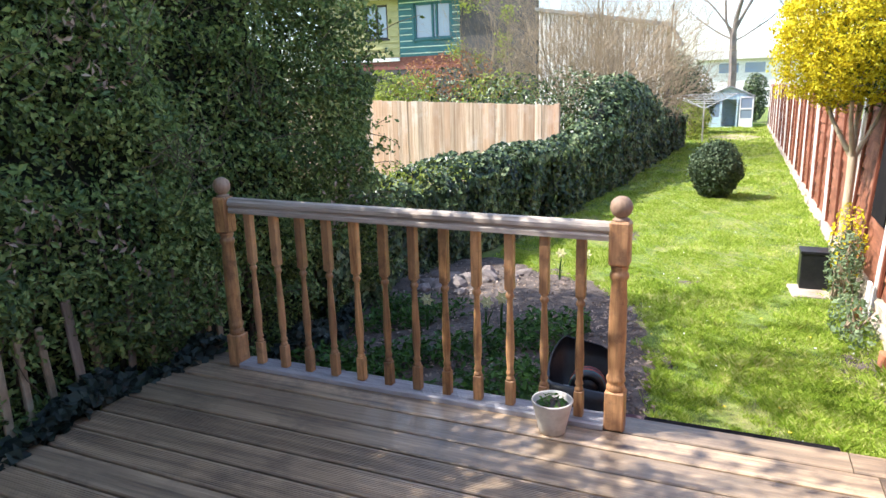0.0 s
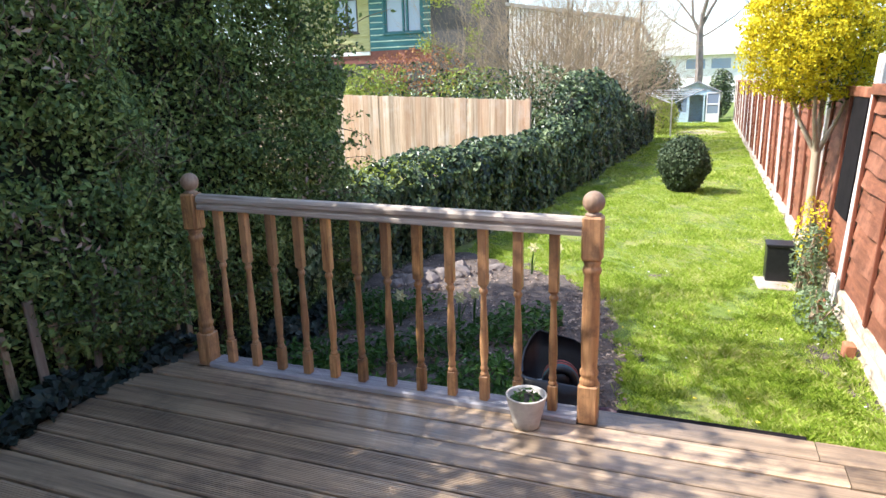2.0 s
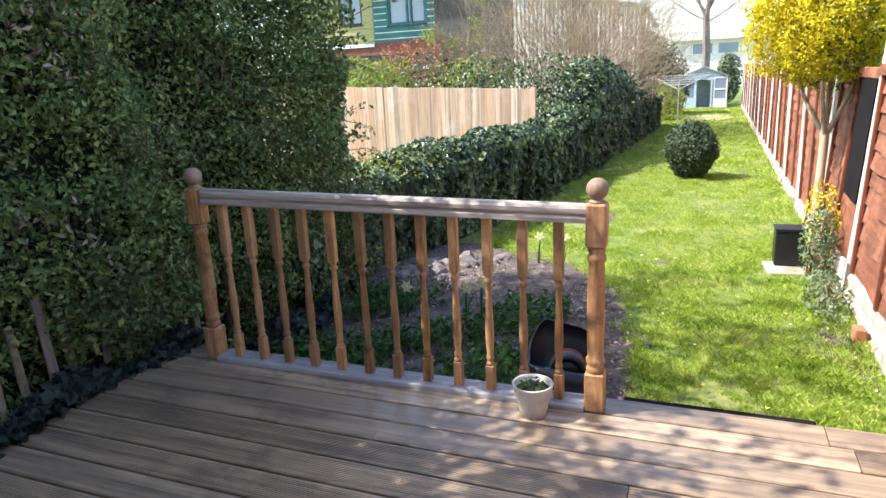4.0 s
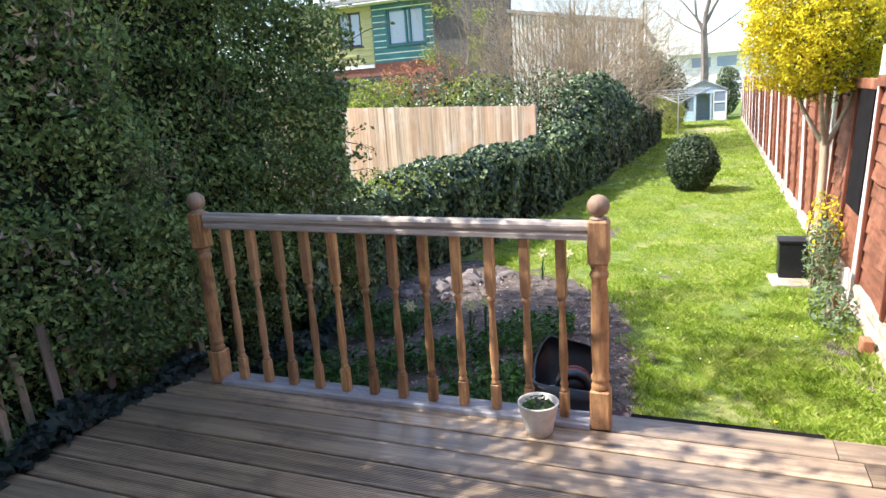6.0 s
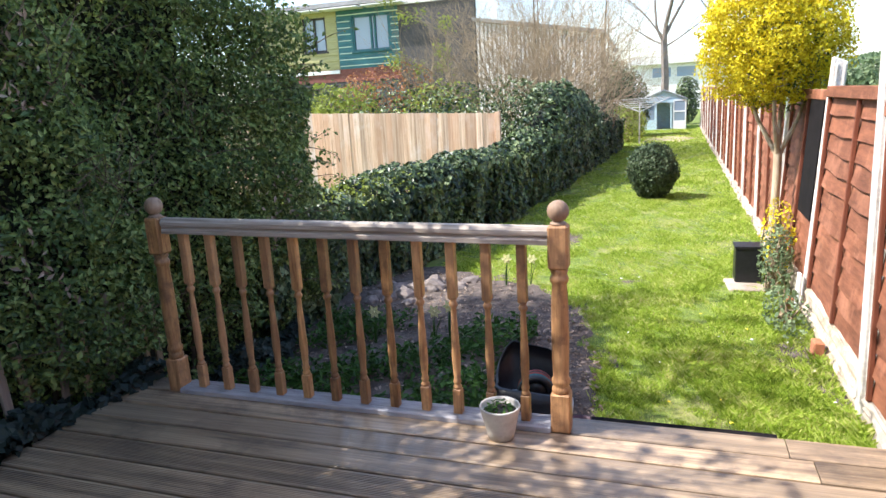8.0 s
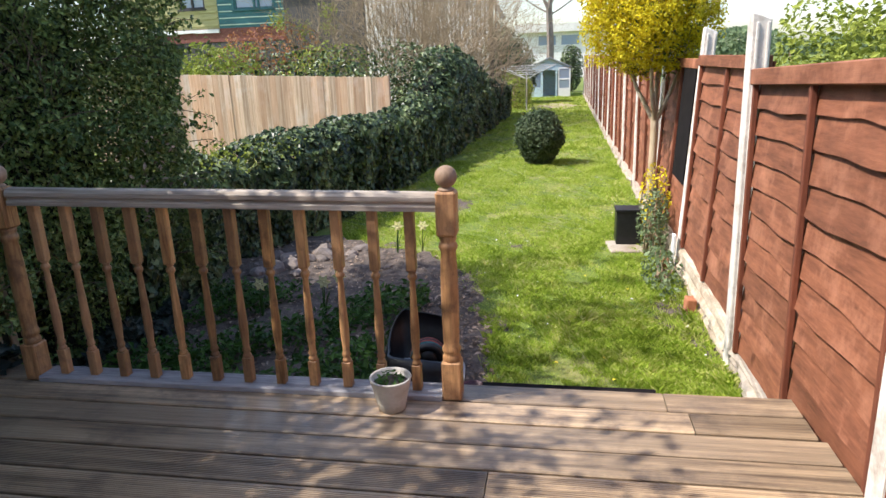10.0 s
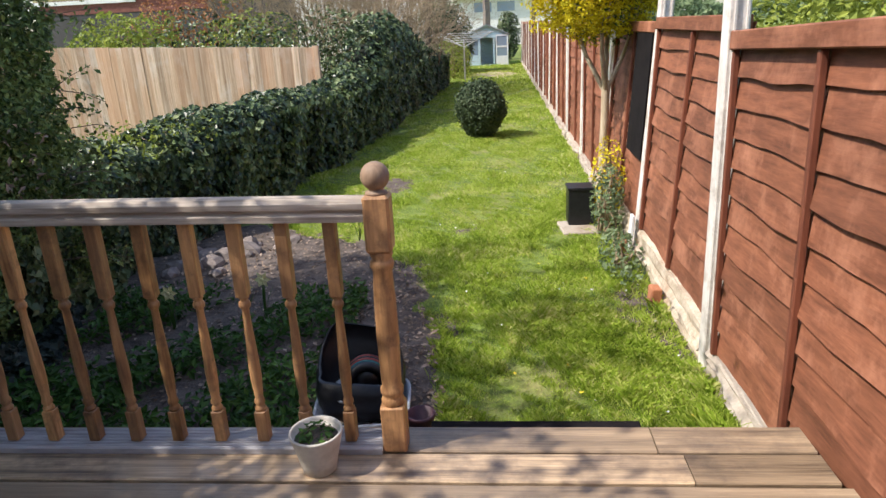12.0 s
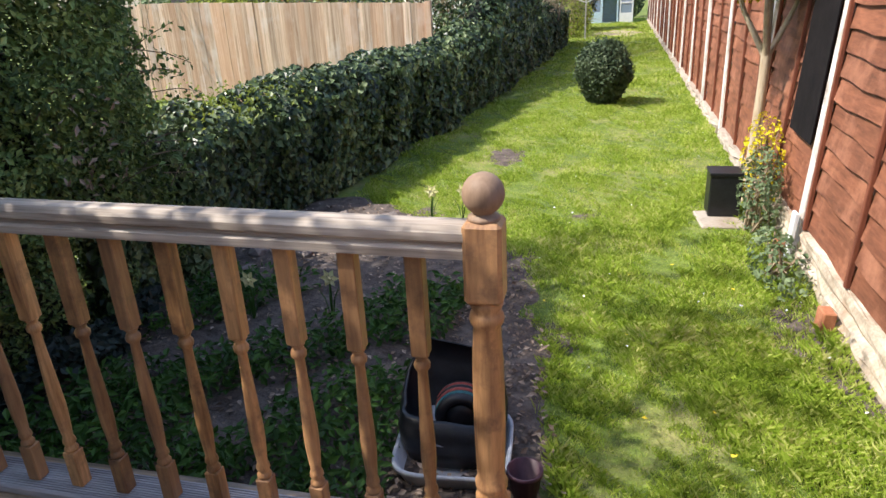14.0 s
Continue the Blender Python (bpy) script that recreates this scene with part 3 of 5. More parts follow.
def board_mesh(x0, x1, grooved, seed):
    r = random.Random(seed)
    w = 0.075
    sec = [(-w, -0.028), (-w, -0.005), (-w + 0.005, 0.0)]
    if grooved:
        y = -w + 0.012
        while y < w - 0.014:
            sec += [(y, 0.0), (y + 0.0015, -0.003), (y + 0.0035, -0.003), (y + 0.005, 0.0)]
            y += 0.0105
    sec += [(w - 0.005, 0.0), (w, -0.005), (w, -0.028)]
    b = extrude_x(sec, x0, x1)
    return as_mesh("deck_board", b, M_DECK)


y = 2.872 - PITCH / 2
k = 0
while y > -2.15:
    x1 = DECK_X1 - (0.0 if k > 1 else 0.03) + random.uniform(-0.012, 0.012)
    joint = {0: 0.6, 1: 0.68, 4: -0.1, 7: 0.3, 9: -1.2, 12: 0.5}.get(k)
    spans = [(DECK_X0 + random.uniform(-0.01, 0.01), x1)] if joint is None else [(DECK_X0, joint - 0.002), (joint + 0.002, x1)]
    for s in spans:
        part("deck_board", board_mesh(*s, k in (4, 5, 6, 8, 9, 11, 12, 14, 17), k), M_DECK, deck, m=pose(0, y, random.uniform(-0.0015, 0.0015)))
    y -= PITCH
    k += 1
# Solid slab; its near-black colour gives the shade in the board gaps.
part("joist_frame", box(DECK_X0 + 0.03, -2.15, -0.14, DECK_X1 - 0.04, 2.8, -0.034), M_NEARBLACK, deck, "near-black slab under the boards, gap shade in its colour")
part("fascia_board", box(DECK_X0 + 0.02, 2.832, -0.17, DECK_X1 - 0.03, 2.858, -0.032), M_DECK, deck)
part("edge_strip", box(-0.2, 2.876, -0.05, 0.58, 2.925, -0.014, 0.004), M_NEARBLACK, deck, "dark strip along the deck edge")
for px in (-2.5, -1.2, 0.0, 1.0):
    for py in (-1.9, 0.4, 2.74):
        part("support_post", box(px - 0.05, py - 0.05, G - 0.03, px + 0.05, py + 0.05, -0.139), M_NEARBLACK, deck)

# ---- pot on the deck ----
pot = thing("plant_pot", "round cream ceramic pot with a small green seedling", "plant pot", (-0.557, 2.618, 0))
part("pot_body", lathe([(0.0, 0.0), (0.05, 0.0), (0.056, 0.004), (0.064, 0.05), (0.078, 0.12), (0.086, 0.158), (0.088, 0.165), (0.085, 0.170), (0.08, 0.168), (0.077, 0.158), (0.07, 0.13), (0.0, 0.128)], 32), M_POT, pot, smooth=True)
part("soil", lathe([(0.0, 0.128), (0.071, 0.130), (0.073, 0.138), (0.04, 0.146), (0.0, 0.143)], 20), M_SOIL, pot)
rng = np.random.default_rng(21)
pts, nor = ball_points(rng, 110, (0, 0, 0.15), (0.055, 0.055, 0.035), 0.2, 0.6)
pot.scale = (1.03, 1.03, 0.9)
part("seedling", leaves("seedling", pts, nor + np.array((0, 0, 0.8)), 0.026, L_BED, rng, 0.5), L_BED, pot, "small green seedling")

# ---- black bag on its tray ----
bag = thing("garden_bag", "open black plastic garden bag holding a teal and red hose roll", "bag", (-0.64, 3.68, G + 0.03), turn=4)


def bag_ring(w, d, height, off=0.0, n=28):
    """A rounded square rim: low in front, high at the back, peaked at one back corner."""
    r, out = random.Random(5), []
    for i in range(n):
        a = 2 * math.pi * i / n
        c, q = math.cos(a), math.sin(a)
        x, y = w * math.copysign(abs(c) ** 0.55, c), d * math.copysign(abs(q) ** 0.55, q)
        rise = 0.55 + 0.4 * max(0.0, q) + 0.22 * max(0.0, -c) * max(0.0, q + 0.3) - 0.12 * max(0.0, c)
        out.append((x + r.uniform(-0.008, 0.008), y + off * rise + r.uniform(-0.008, 0.008), 0.02 + height * 0.94 * rise))
    return out


b = bmesh.new()
rows = [[b.verts.new(p) for p in bag_ring(w, d, hgt, off)] for w, d, hgt, off in ((0.18, 0.15, 0.0, 0.0), (0.21, 0.175, 0.14, 0.03), (0.225, 0.185, 0.27, 0.07), (0.215, 0.18, 0.36, 0.11), (0.2, 0.165, 0.375, 0.11))]
for p, q in zip(rows, rows[1:]):
    for i in range(28):
        b.faces.new((p[i], p[(i + 1) % 28], q[(i + 1) % 28], q[i]))
b.faces.new(rows[0][::-1])
bmesh.ops.recalc_face_normals(b, faces=b.faces)
bmesh.ops.solidify(b, geom=b.faces[:], thickness=0.007)
part("bag_body", b, M_BLACK, bag, smooth=True)
for k in range(2):
    for j in range(8):
        part("lining_rib", box(-0.12 + j * 0.033, 0.226 + 0.012 * k, 0.19 + 0.04 * k, -0.104 + j * 0.033, 0.231 + 0.012 * k, 0.206 + 0.04 * k, 0.002), M_NEARBLACK, bag)
roll = part("hose_roll", lathe([(0.0, -0.09), (0.095, -0.09), (0.105, -0.08), (0.105, 0.05), (0.098, 0.062), (0.07, 0.066), (0.066, 0.05), (0.0, 0.048)], 26), M_BLACK, bag, "black hose roll", m=pose(0.03, 0.05, 0.15, 84, 0, 6), smooth=True)
for z, mt, rd, lab in ((-0.055, M_RED, 0.108, "red band"), (-0.03, M_BLACK, 0.11, ""), (-0.008, M_RED, 0.109, "red band"), (0.022, M_TEAL, 0.108, "teal band")):
    part("band", lathe([(0.1, z - 0.011), (rd, z - 0.008), (rd + 0.002, z), (rd, z + 0.008), (0.1, z + 0.011)], 26), mt, roll, lab, smooth=True)
part("core_disc", lathe([(0.0, 0.05), (0.062, 0.052), (0.06, 0.058), (0.02, 0.06), (0.0, 0.06)], 20), M_BLACK, roll, smooth=True)
part("strap", tubes([[((-0.19, -0.08, 0.16), 0.006), ((-0.08, -0.15, 0.14), 0.008), ((0.08, -0.15, 0.1), 0.008), ((0.18, -0.1, 0.09), 0.006)]], 6), M_FELT, bag, "grey webbing strap", smooth=True)
tray = thing("plastic_tray", "pale grey plastic tray with rolled rim under the bag", "tray", (-0.62, 3.62, G + 0.018), turn=4)
b = bmesh.new()
rows = []
for w, d, z in ((0.2, 0.19, 0.012), (0.225, 0.215, 0.10), (0.24, 0.23, 0.105), (0.24, 0.23, 0.085), (0.232, 0.222, 0.085), (0.2, 0.19, 0.0)):
    rows.append([b.verts.new((w * math.copysign(abs(math.cos(a)) ** 0.45, math.cos(a)), d * math.copysign(abs(math.sin(a)) ** 0.45, math.sin(a)), z)) for a in [2 * math.pi * i / 28 for i in range(28)]])
for p, q in zip(rows, rows[1:]):
    for i in range(28):
        b.faces.new((p[i], p[(i + 1) % 28], q[(i + 1) % 28], q[i]))
b.faces.new(rows[0])
b.faces.new(rows[-1][::-1])
bmesh.ops.recalc_face_normals(b, faces=b.faces)
part("tray_body", b, M_TRAY, tray, smooth=True)

pl = thing("plastic_pot", "dark plum plastic plant pot lying by the deck edge", "plant pot", (-0.31, 3.46, G + 0.02), turn=20)
part("pot_body", lathe([(0.0, 0.0), (0.05, 0.0), (0.064, 0.11), (0.07, 0.112), (0.07, 0.128), (0.063, 0.128), (0.048, 0.01), (0.0, 0.008)], 20), M_PLUM, pl, smooth=True)

# ---- tall hedge by the deck ----
rng = np.random.default_rng(4)
hedge = thing("tall_hedge", "tall dense dark green privet hedge in shade beside the deck", "hedge", (-3.3, 2.0, G))


def hedge_face(y, z):
    p = np.stack([np.zeros_like(y), y, z], 1)
    f = 0.50 + 0.17 * bumps(p, 2.6, 31) + 0.13 * bumps(p, 6.5, 32) + 0.07 * bumps(p, 15.0, 34)
    f = f - 0.06 * np.clip((0.75 - z) / 0.5, 0, 1)
    return f + 0.42 * np.clip((y - 1.0) / 1.6, 0, 1) * np.clip((z - 0.5) / 0.8, 0, 1)


n = 235000
yy = rng.uniform(-4.6, 3.1, n)
zz = rng.uniform(0.02, 3.6, n)
xx0 = np.zeros(n)
top_h = 3.3 + 0.15 * np.sin(yy * 2.1) - 0.5 * np.clip((yy - 1.2) / 1.4, 0, 1)
end = 3.0 + 0.1 * np.sin(zz * 4) - 0.48 * np.clip(zz - 1.55, 0, 2)
keep = (zz < top_h) & (yy < end)
keep &= (zz > 0.72) | (bumps(np.stack([xx0, yy, zz], 1), 9.0, 33) > -0.25)
keep &= rng.random(n) < np.clip(0.75 + 0.5 * bumps(np.stack([xx0, yy, zz], 1), 6.5, 32) + 0.35 * bumps(np.stack([xx0, yy, zz], 1), 15.0, 34), 0.12, 1)
yy, zz = yy[keep], zz[keep]
xx = hedge_face(yy, zz) - 0.42 * rng.random(len(yy)) ** 1.6
round_off = np.clip((yy - 2.4) / 0.6, 0, 1) ** 2 * 0.35
pts = np.stack([xx - round_off, yy, zz], 1)
nor = np.tile(np.array((1.0, -0.1, 0.35)), (len(pts), 1))
part("foliage", leaves("foliage", pts, nor, 0.041, L_HEDGE, rng, 0.8, 0.55), L_HEDGE, hedge)["kind"] = "stuff"
n = 2200
yy, zz = rng.uniform(-1.5, 2.8, n), rng.uniform(0.9, 2.9, n)
ok = bumps(np.stack([np.zeros(n), yy, zz], 1), 3.5, 35) > 0.45
pts = np.stack([hedge_face(yy, zz) + 0.03, yy, zz], 1)[ok]
part("dry_leaves", leaves("dry_leaves", pts, np.tile(np.array((1.0, 0, 0.3)), (len(pts), 1)), 0.05, L_STRAW, rng, 0.8, 0.4), L_STRAW, hedge, "patches of dry brown leaves")["kind"] = "stuff"
# end face towards the low hedge, and the top
n = 24000
zz = rng.uniform(0.3, 2.95, n)
pts = np.stack([rng.uniform(-0.7, 0.6, n), 2.98 + 0.1 * np.sin(zz * 4) - 0.3 * rng.random(n) ** 2 - 0.48 * np.clip(zz - 1.55, 0, 2), zz], 1)
part("end_foliage", leaves("end_foliage", pts, np.tile(np.array((0.2, 1.0, 0.3)), (n, 1)), 0.041, L_HEDGE, rng, 0.75, 0.55), L_HEDGE, hedge)["kind"] = "stuff"
n = 9000
pts = np.stack([rng.uniform(-0.7, 0.45, n), rng.uniform(-4.6, 2.8, n), 3.3 - 0.3 * rng.random(n)], 1)
pts[:, 2] += 0.15 * np.sin(pts[:, 1] * 2.1) - 0.5 * np.clip((pts[:, 1] - 1.2) / 1.4, 0, 1)
part("top_foliage", leaves("top_foliage", pts, np.tile(np.array((0, 0, 1.0)), (n, 1)), 0.05, L_HEDGE, rng, 0.8, 0.55), L_HEDGE, hedge)["kind"] = "stuff"
# Solid boxes: inner shade as dark colour; they also block the sun.
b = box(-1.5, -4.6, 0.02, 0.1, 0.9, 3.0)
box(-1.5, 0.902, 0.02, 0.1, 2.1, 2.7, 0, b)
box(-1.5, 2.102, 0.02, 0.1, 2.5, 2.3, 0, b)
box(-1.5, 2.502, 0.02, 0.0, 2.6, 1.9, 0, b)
part("inner_growth", b, M_INNER, hedge, "solid core with the inner shade in its colour")
paths = []
for i in range(45):
    y0, z0 = rng.uniform(-2.0, 2.9), rng.uniform(0.1, 2.2)
    d = Vector((rng.uniform(0.0, 0.15), rng.normal(0, 0.3), rng.uniform(0.1, 0.5)))
    p0 = Vector((0.28 + rng.uniform(-0.1, 0.12), y0, z0))
    paths.append([(p0, 0.004), (p0 + d * 0.5 + Vector(rng.normal(0, 0.04, 3).tolist()), 0.003), (p0 + d, 0.0015)])
for i in range(150):
    cy, cz = ((0.9, 1.55), (0.5, 2.3), (1.7, 1.9), (-0.4, 1.9))[i % 4]
    p0 = Vector((0.5 + rng.uniform(-0.1, 0.12), cy + rng.normal(0, 0.2), cz + rng.normal(0, 0.13)))
    d = Vector((rng.uniform(-0.05, 0.08), rng.normal(0, 0.14), rng.uniform(0.05, 0.22)))
    paths.append([(p0, 0.003), (p0 + d * 0.5 + Vector(rng.normal(0, 0.02, 3).tolist()), 0.0022), (p0 + d, 0.0012)])
for i in range(26):
    y0 = rng.uniform(-1.8, 2.9)
    paths.append([((0.15, y0, 0.0), 0.02), ((0.2, y0 + rng.normal(0, 0.1), 0.6), 0.016), ((0.1, y0 + rng.normal(0, 0.2), 1.3), 0.01)])
part("twig_tangle", tubes(paths, 4), M_HEDGETWIG, hedge, "bare brown twigs showing between leaves")["kind"] = "stuff"

# loose sprigs that break the hedge's outline
rng = np.random.default_rng(46)
paths, spots = [], []
for i in range(150):
    z0 = rng.uniform(0.5, 2.7)
    if i % 3:
        p0, d = Vector((rng.uniform(-0.1, 0.75), 2.75 - 0.48 * max(0.0, z0 - 1.55), z0)), Vector((rng.uniform(0.0, 0.5), 0.5, rng.uniform(-0.15, 0.5)))
    else:
        y0 = rng.uniform(-1.2, 2.8)
        p0 = Vector((float(hedge_face(np.array([y0]), np.array([z0]))[0]) - 0.1, y0, z0))
        d = Vector((0.35, rng.normal(0, 0.25), rng.uniform(0.0, 0.5)))
    d = d.normalized() * rng.uniform(0.25, 0.5)
    e = p0 + d + Vector((0, 0, -0.04))
    paths.append([(p0, 0.004), (p0 + d * 0.55, 0.003), (e, 0.0015)])
    for f in np.linspace(0.3, 1.0, 20 if i % 5 else 5):
        spots.append(np.array(p0.lerp(e, float(f))) + rng.normal(0, 0.022, 3))
part("sprig_stem", tubes(paths, 4), M_HEDGETWIG, hedge)["kind"] = "stuff"
part("sprig_leaves", leaves("sprig_leaves", np.array(spots), np.tile(np.array((0.6, 0.0, 0.6)), (len(spots), 1)), 0.044, L_HEDGE, rng, 0.8, 0.58), L_HEDGE, hedge)["kind"] = "stuff"

# loose crown that stands above the hedge and throws dapples on the deck
crown = thing("overhanging_tree", "sparse leafy tree growing out of the hedge above the deck", "tree", (-3.35, 0.2, G))
paths = []
rng = np.random.default_rng(8)
branching(rng, (0, 0, 0), (0.05, 0.0, 1), 3.6, 0.06, 1, paths, 0.5, 3, 0.3)
tips, low_boughs = [], []
for i in range(22):
    y_end = rng.uniform(-0.3, 4.0)
    s = Vector((0.1, 0.35 * y_end, rng.uniform(2.4, 3.4)))
    e = Vector((rng.uniform(-0.1, 1.35), y_end, rng.uniform(3.15, 4.6)))
    m_ = (s + e) / 2 + Vector((0, 0, 0.1))
    paths.append([(s, 0.02), (m_, 0.013), (e, 0.005)])
    for t in (0.4, 0.6, 0.8, 1.0):
        q = m_.lerp(e, t)
        for _ in range(2):
            w = q + Vector(rng.normal(0, 0.2, 3).tolist())
            paths.append([(q, 0.006), (w, 0.002)])
            tips.append(w)
for i in range(11):
    s, ln = Vector((-0.1, 2.05 + rng.normal(0, 0.05), rng.uniform(2.75, 3.05))), rng.uniform(0.5, 1.9)
    e = s + Vector((ln, rng.normal(0, 0.1), rng.uniform(0.0, 0.25)))
    paths.append([(s, 0.012), (s.lerp(e, 0.5) + Vector((0, 0, 0.05)), 0.008), (e, 0.003)])
    for f in np.linspace(0.1, 1, int(ln * 9)):
        low_boughs.append(np.array(s.lerp(e, float(f))) + rng.normal(0, 1, 3) * (0.03, 0.07, 0.05))
part("branchwork", tubes(paths, 5), M_BARK, crown)["kind"] = "stuff"
tp = np.array([list(t) for t in tips])
n = 2700
odds = np.where(tp[:, 1] < 1.7, 1.0, np.where(tp[:, 1] < 2.4, 0.35, 0.8))
pts = tp[rng.choice(len(tp), n, p=odds / odds.sum())] + rng.normal(0, 0.09, (n, 3))
pts = np.concatenate([pts, np.array(low_boughs), np.array(low_boughs) + rng.normal(0, 0.03, (len(low_boughs), 3))])
n = len(pts)
part("crown_leaves", leaves("crown_leaves", pts, np.tile(np.array((-0.6, -0.2, 0.8)), (n, 1)), 0.075, L_HEDGE, rng, 0.7, 0.65), L_HEDGE, crown)["kind"] = "stuff"

# thick shaded growth on the far side of the hedge
back = thing("back_tree", "leafy tree standing behind the tall hedge", "tree", (-4.2, 4.0, G))
rng = np.random.default_rng(18)
paths, tips = [[((0, 0, -0.05), 0.08), ((0.03, 0, 1.5), 0.065), ((0, 0.05, 2.6), 0.05)]], []
for i in range(18):
    e = Vector((rng.uniform(-0.5, 0.8), rng.uniform(-0.9, 1.2), rng.uniform(3.0, 4.4)))
    paths.append([((0, 0.03, rng.uniform(1.8, 2.6)), 0.025), (e * 0.55 + Vector((0, 0, 1.1)), 0.016), (e, 0.006)])
    tips += [e, e * 0.8 + Vector((0, 0, 0.6))]
part("branchwork", tubes(paths, 5), M_BARK, back)["kind"] = "stuff"
tp = np.array([list(t) for t in tips])
n = 2600
pts = tp[rng.integers(0, len(tp), n)] + rng.normal(0, 0.16, (n, 3))
limbs, spots = [], []
for dx, dy, dz, ln, cnt in ((-0.85, -1.0, 5.0, 0.9, 420), (-0.8, -0.5, 4.8, 0.9, 420), (-0.75, 0.0, 5.1, 0.9, 420), (-0.9, 0.5, 5.0, 0.9, 330), (0.6, -1.75, 4.9, 0.9, 55), (0.7, -1.4, 5.1, 0.9, 45), (0.5, -0.4, 4.9, 0.8, 60),
                           (0.95, -1.95, 4.9, 0.7, 55), (0.85, -1.2, 4.8, 0.6, 45), (1.15, -0.95, 5.0, 0.5, 35), (0.8, -0.65, 5.0, 0.5, 45), (1.1, -0.3, 4.9, 0.6, 40), (0.7, 0.15, 5.1, 0.6, 45), (1.0, 0.8, 5.1, 0.6, 40)):
    a, c = Vector((0, 0.05, 2.6)), Vector((dx - ln / 2, dy, dz))
    e = c + Vector((ln, 0.1, 0.12))
    limbs.append([(a, 0.03), (a.lerp(c, 0.5) + Vector((0, 0, 0.3)), 0.02), (c, 0.012), (e, 0.005)])
    f = rng.random(cnt)[:, None]
    spots.append(np.array(c) * (1 - f) + np.array(e) * f + rng.normal(0, 1, (cnt, 3)) * np.array((0.12, 0.06, 0.06)))
part("branchwork", tubes(limbs, 5), M_BARK, back)["kind"] = "stuff"
pts = np.concatenate([pts] + spots)
n = len(pts)
part("crown_leaves", leaves("crown_leaves", pts, np.tile(np.array((-0.6, -0.2, 0.8)), (n, 1)), 0.08, L_HEDGE, rng, 0.7, 0.65), L_HEDGE, back)["kind"] = "stuff"

# old picket fence at the hedge's foot
pick = thing("picket_fence", "old low brown picket fence overgrown by the hedge", "fence", (-2.9, 0, G))
PK = as_mesh("picket", box(-0.009, -0.026, 0, 0.009, 0.026, 0.98, 0.004), M_PICKET)
PKT = as_mesh("picket", box(-0.009, -0.022, 0, 0.009, 0.022, 0.88, 0.004), M_TWIG)
yv = 0.2
while yv < 3.4:
    part("picket", random.choice((PK, PKT)), M_PALE, pick, m=pose(random.uniform(-0.02, 0.02), yv, 0, random.uniform(-6, 3), random.uniform(-3, 3), random.uniform(-15, 15)))
    yv += random.uniform(0.11, 0.16)
for z in (0.15,):
    part("rail", box(-0.04, 0.3, z, -0.012, 3.3, z + 0.05), M_TWIG, pick)

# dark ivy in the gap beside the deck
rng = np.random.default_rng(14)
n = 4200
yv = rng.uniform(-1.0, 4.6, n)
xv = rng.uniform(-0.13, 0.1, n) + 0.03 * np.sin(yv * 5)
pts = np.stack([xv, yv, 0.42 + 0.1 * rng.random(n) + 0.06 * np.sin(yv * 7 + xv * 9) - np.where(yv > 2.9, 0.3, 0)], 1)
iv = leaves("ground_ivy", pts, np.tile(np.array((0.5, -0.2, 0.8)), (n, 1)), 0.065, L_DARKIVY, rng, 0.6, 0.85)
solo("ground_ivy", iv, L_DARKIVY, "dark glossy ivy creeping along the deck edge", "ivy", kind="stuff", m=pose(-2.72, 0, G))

# ---- low ivy hedge along the lawn ----


def ivy_top(y):
    return np.interp(y, [4.4, 6.0, 6.9, 8.2, 9.5, 12, 13.2, 14.2, 15.5, 17.0, 19, 21.5, 24], [1.0, 0.98, 0.98, 1.08, 1.14, 1.06, 1.3, 1.95, 2.12, 1.75, 1.3, 1.15, 1.05])


def ivy_points(rng, n, y0, y1, thick=1.0):
    y = rng.uniform(y0, y1, n)
    s = rng.uniform(0, 1, n) ** 0.85
    h = ivy_top(y)
    a = s * math.pi * 0.72
    ex = 0.55
    cx = np.sign(np.cos(a)) * np.abs(np.cos(a)) ** ex
    cz = np.abs(np.sin(a)) ** ex
    p = np.stack([cx * thick / 2 - thick / 2, y, cz * h], 1)
    low = rng.random(n) < 0.55
    p[low, 0] = 0.0
    p[low, 2] = rng.uniform(0.02, 1, low.sum()) * h[low] * 0.9
    nor = np.stack([np.cos(a) + 0.3, np.zeros(n) - 0.25, np.sin(a) + 0.1], 1)
    nor[low] = (1.0, -0.3, 0.3)
    q = np.stack([p[:, 0] * 0.5, y, p[:, 2]], 1)
    hang = np.stack([np.zeros(n), y, p[:, 2] * 0.25], 1)
    d = 0.16 * bumps(q, 2.4, 41) + 0.09 * bumps(q, 6.5, 42) + 0.08 * bumps(hang, 9.0, 43) - 0.24 * rng.random(n) ** 2
    p += nor / np.linalg.norm(nor, axis=1)[:, None] * d[:, None]
    p[:, 0] += hedge_x(y)
    p[:, 2] = np.maximum(p[:, 2], 0.015)
    return p, nor


ivyh = thing("ivy_hedge", "low dense ivy-covered hedge bordering the lawn, sunlit on top", "hedge", (0, 0, G))
rng = np.random.default_rng(6)
for y0, y1, cnt, sz in ((4.4, 8.5, 22000, 0.084), (8.5, 13, 14000, 0.094), (13, 24, 15000, 0.11)):
    p, nr = ivy_points(rng, cnt, y0, y1)
    part("ivy_foliage", leaves("ivy_foliage", p, nr, sz, L_IVY, rng, 0.5, 0.75, 1.5), L_IVY, ivyh)["kind"] = "stuff"
# Solid core; its near-black colour paints the shade between ivy leaves.
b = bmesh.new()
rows = []
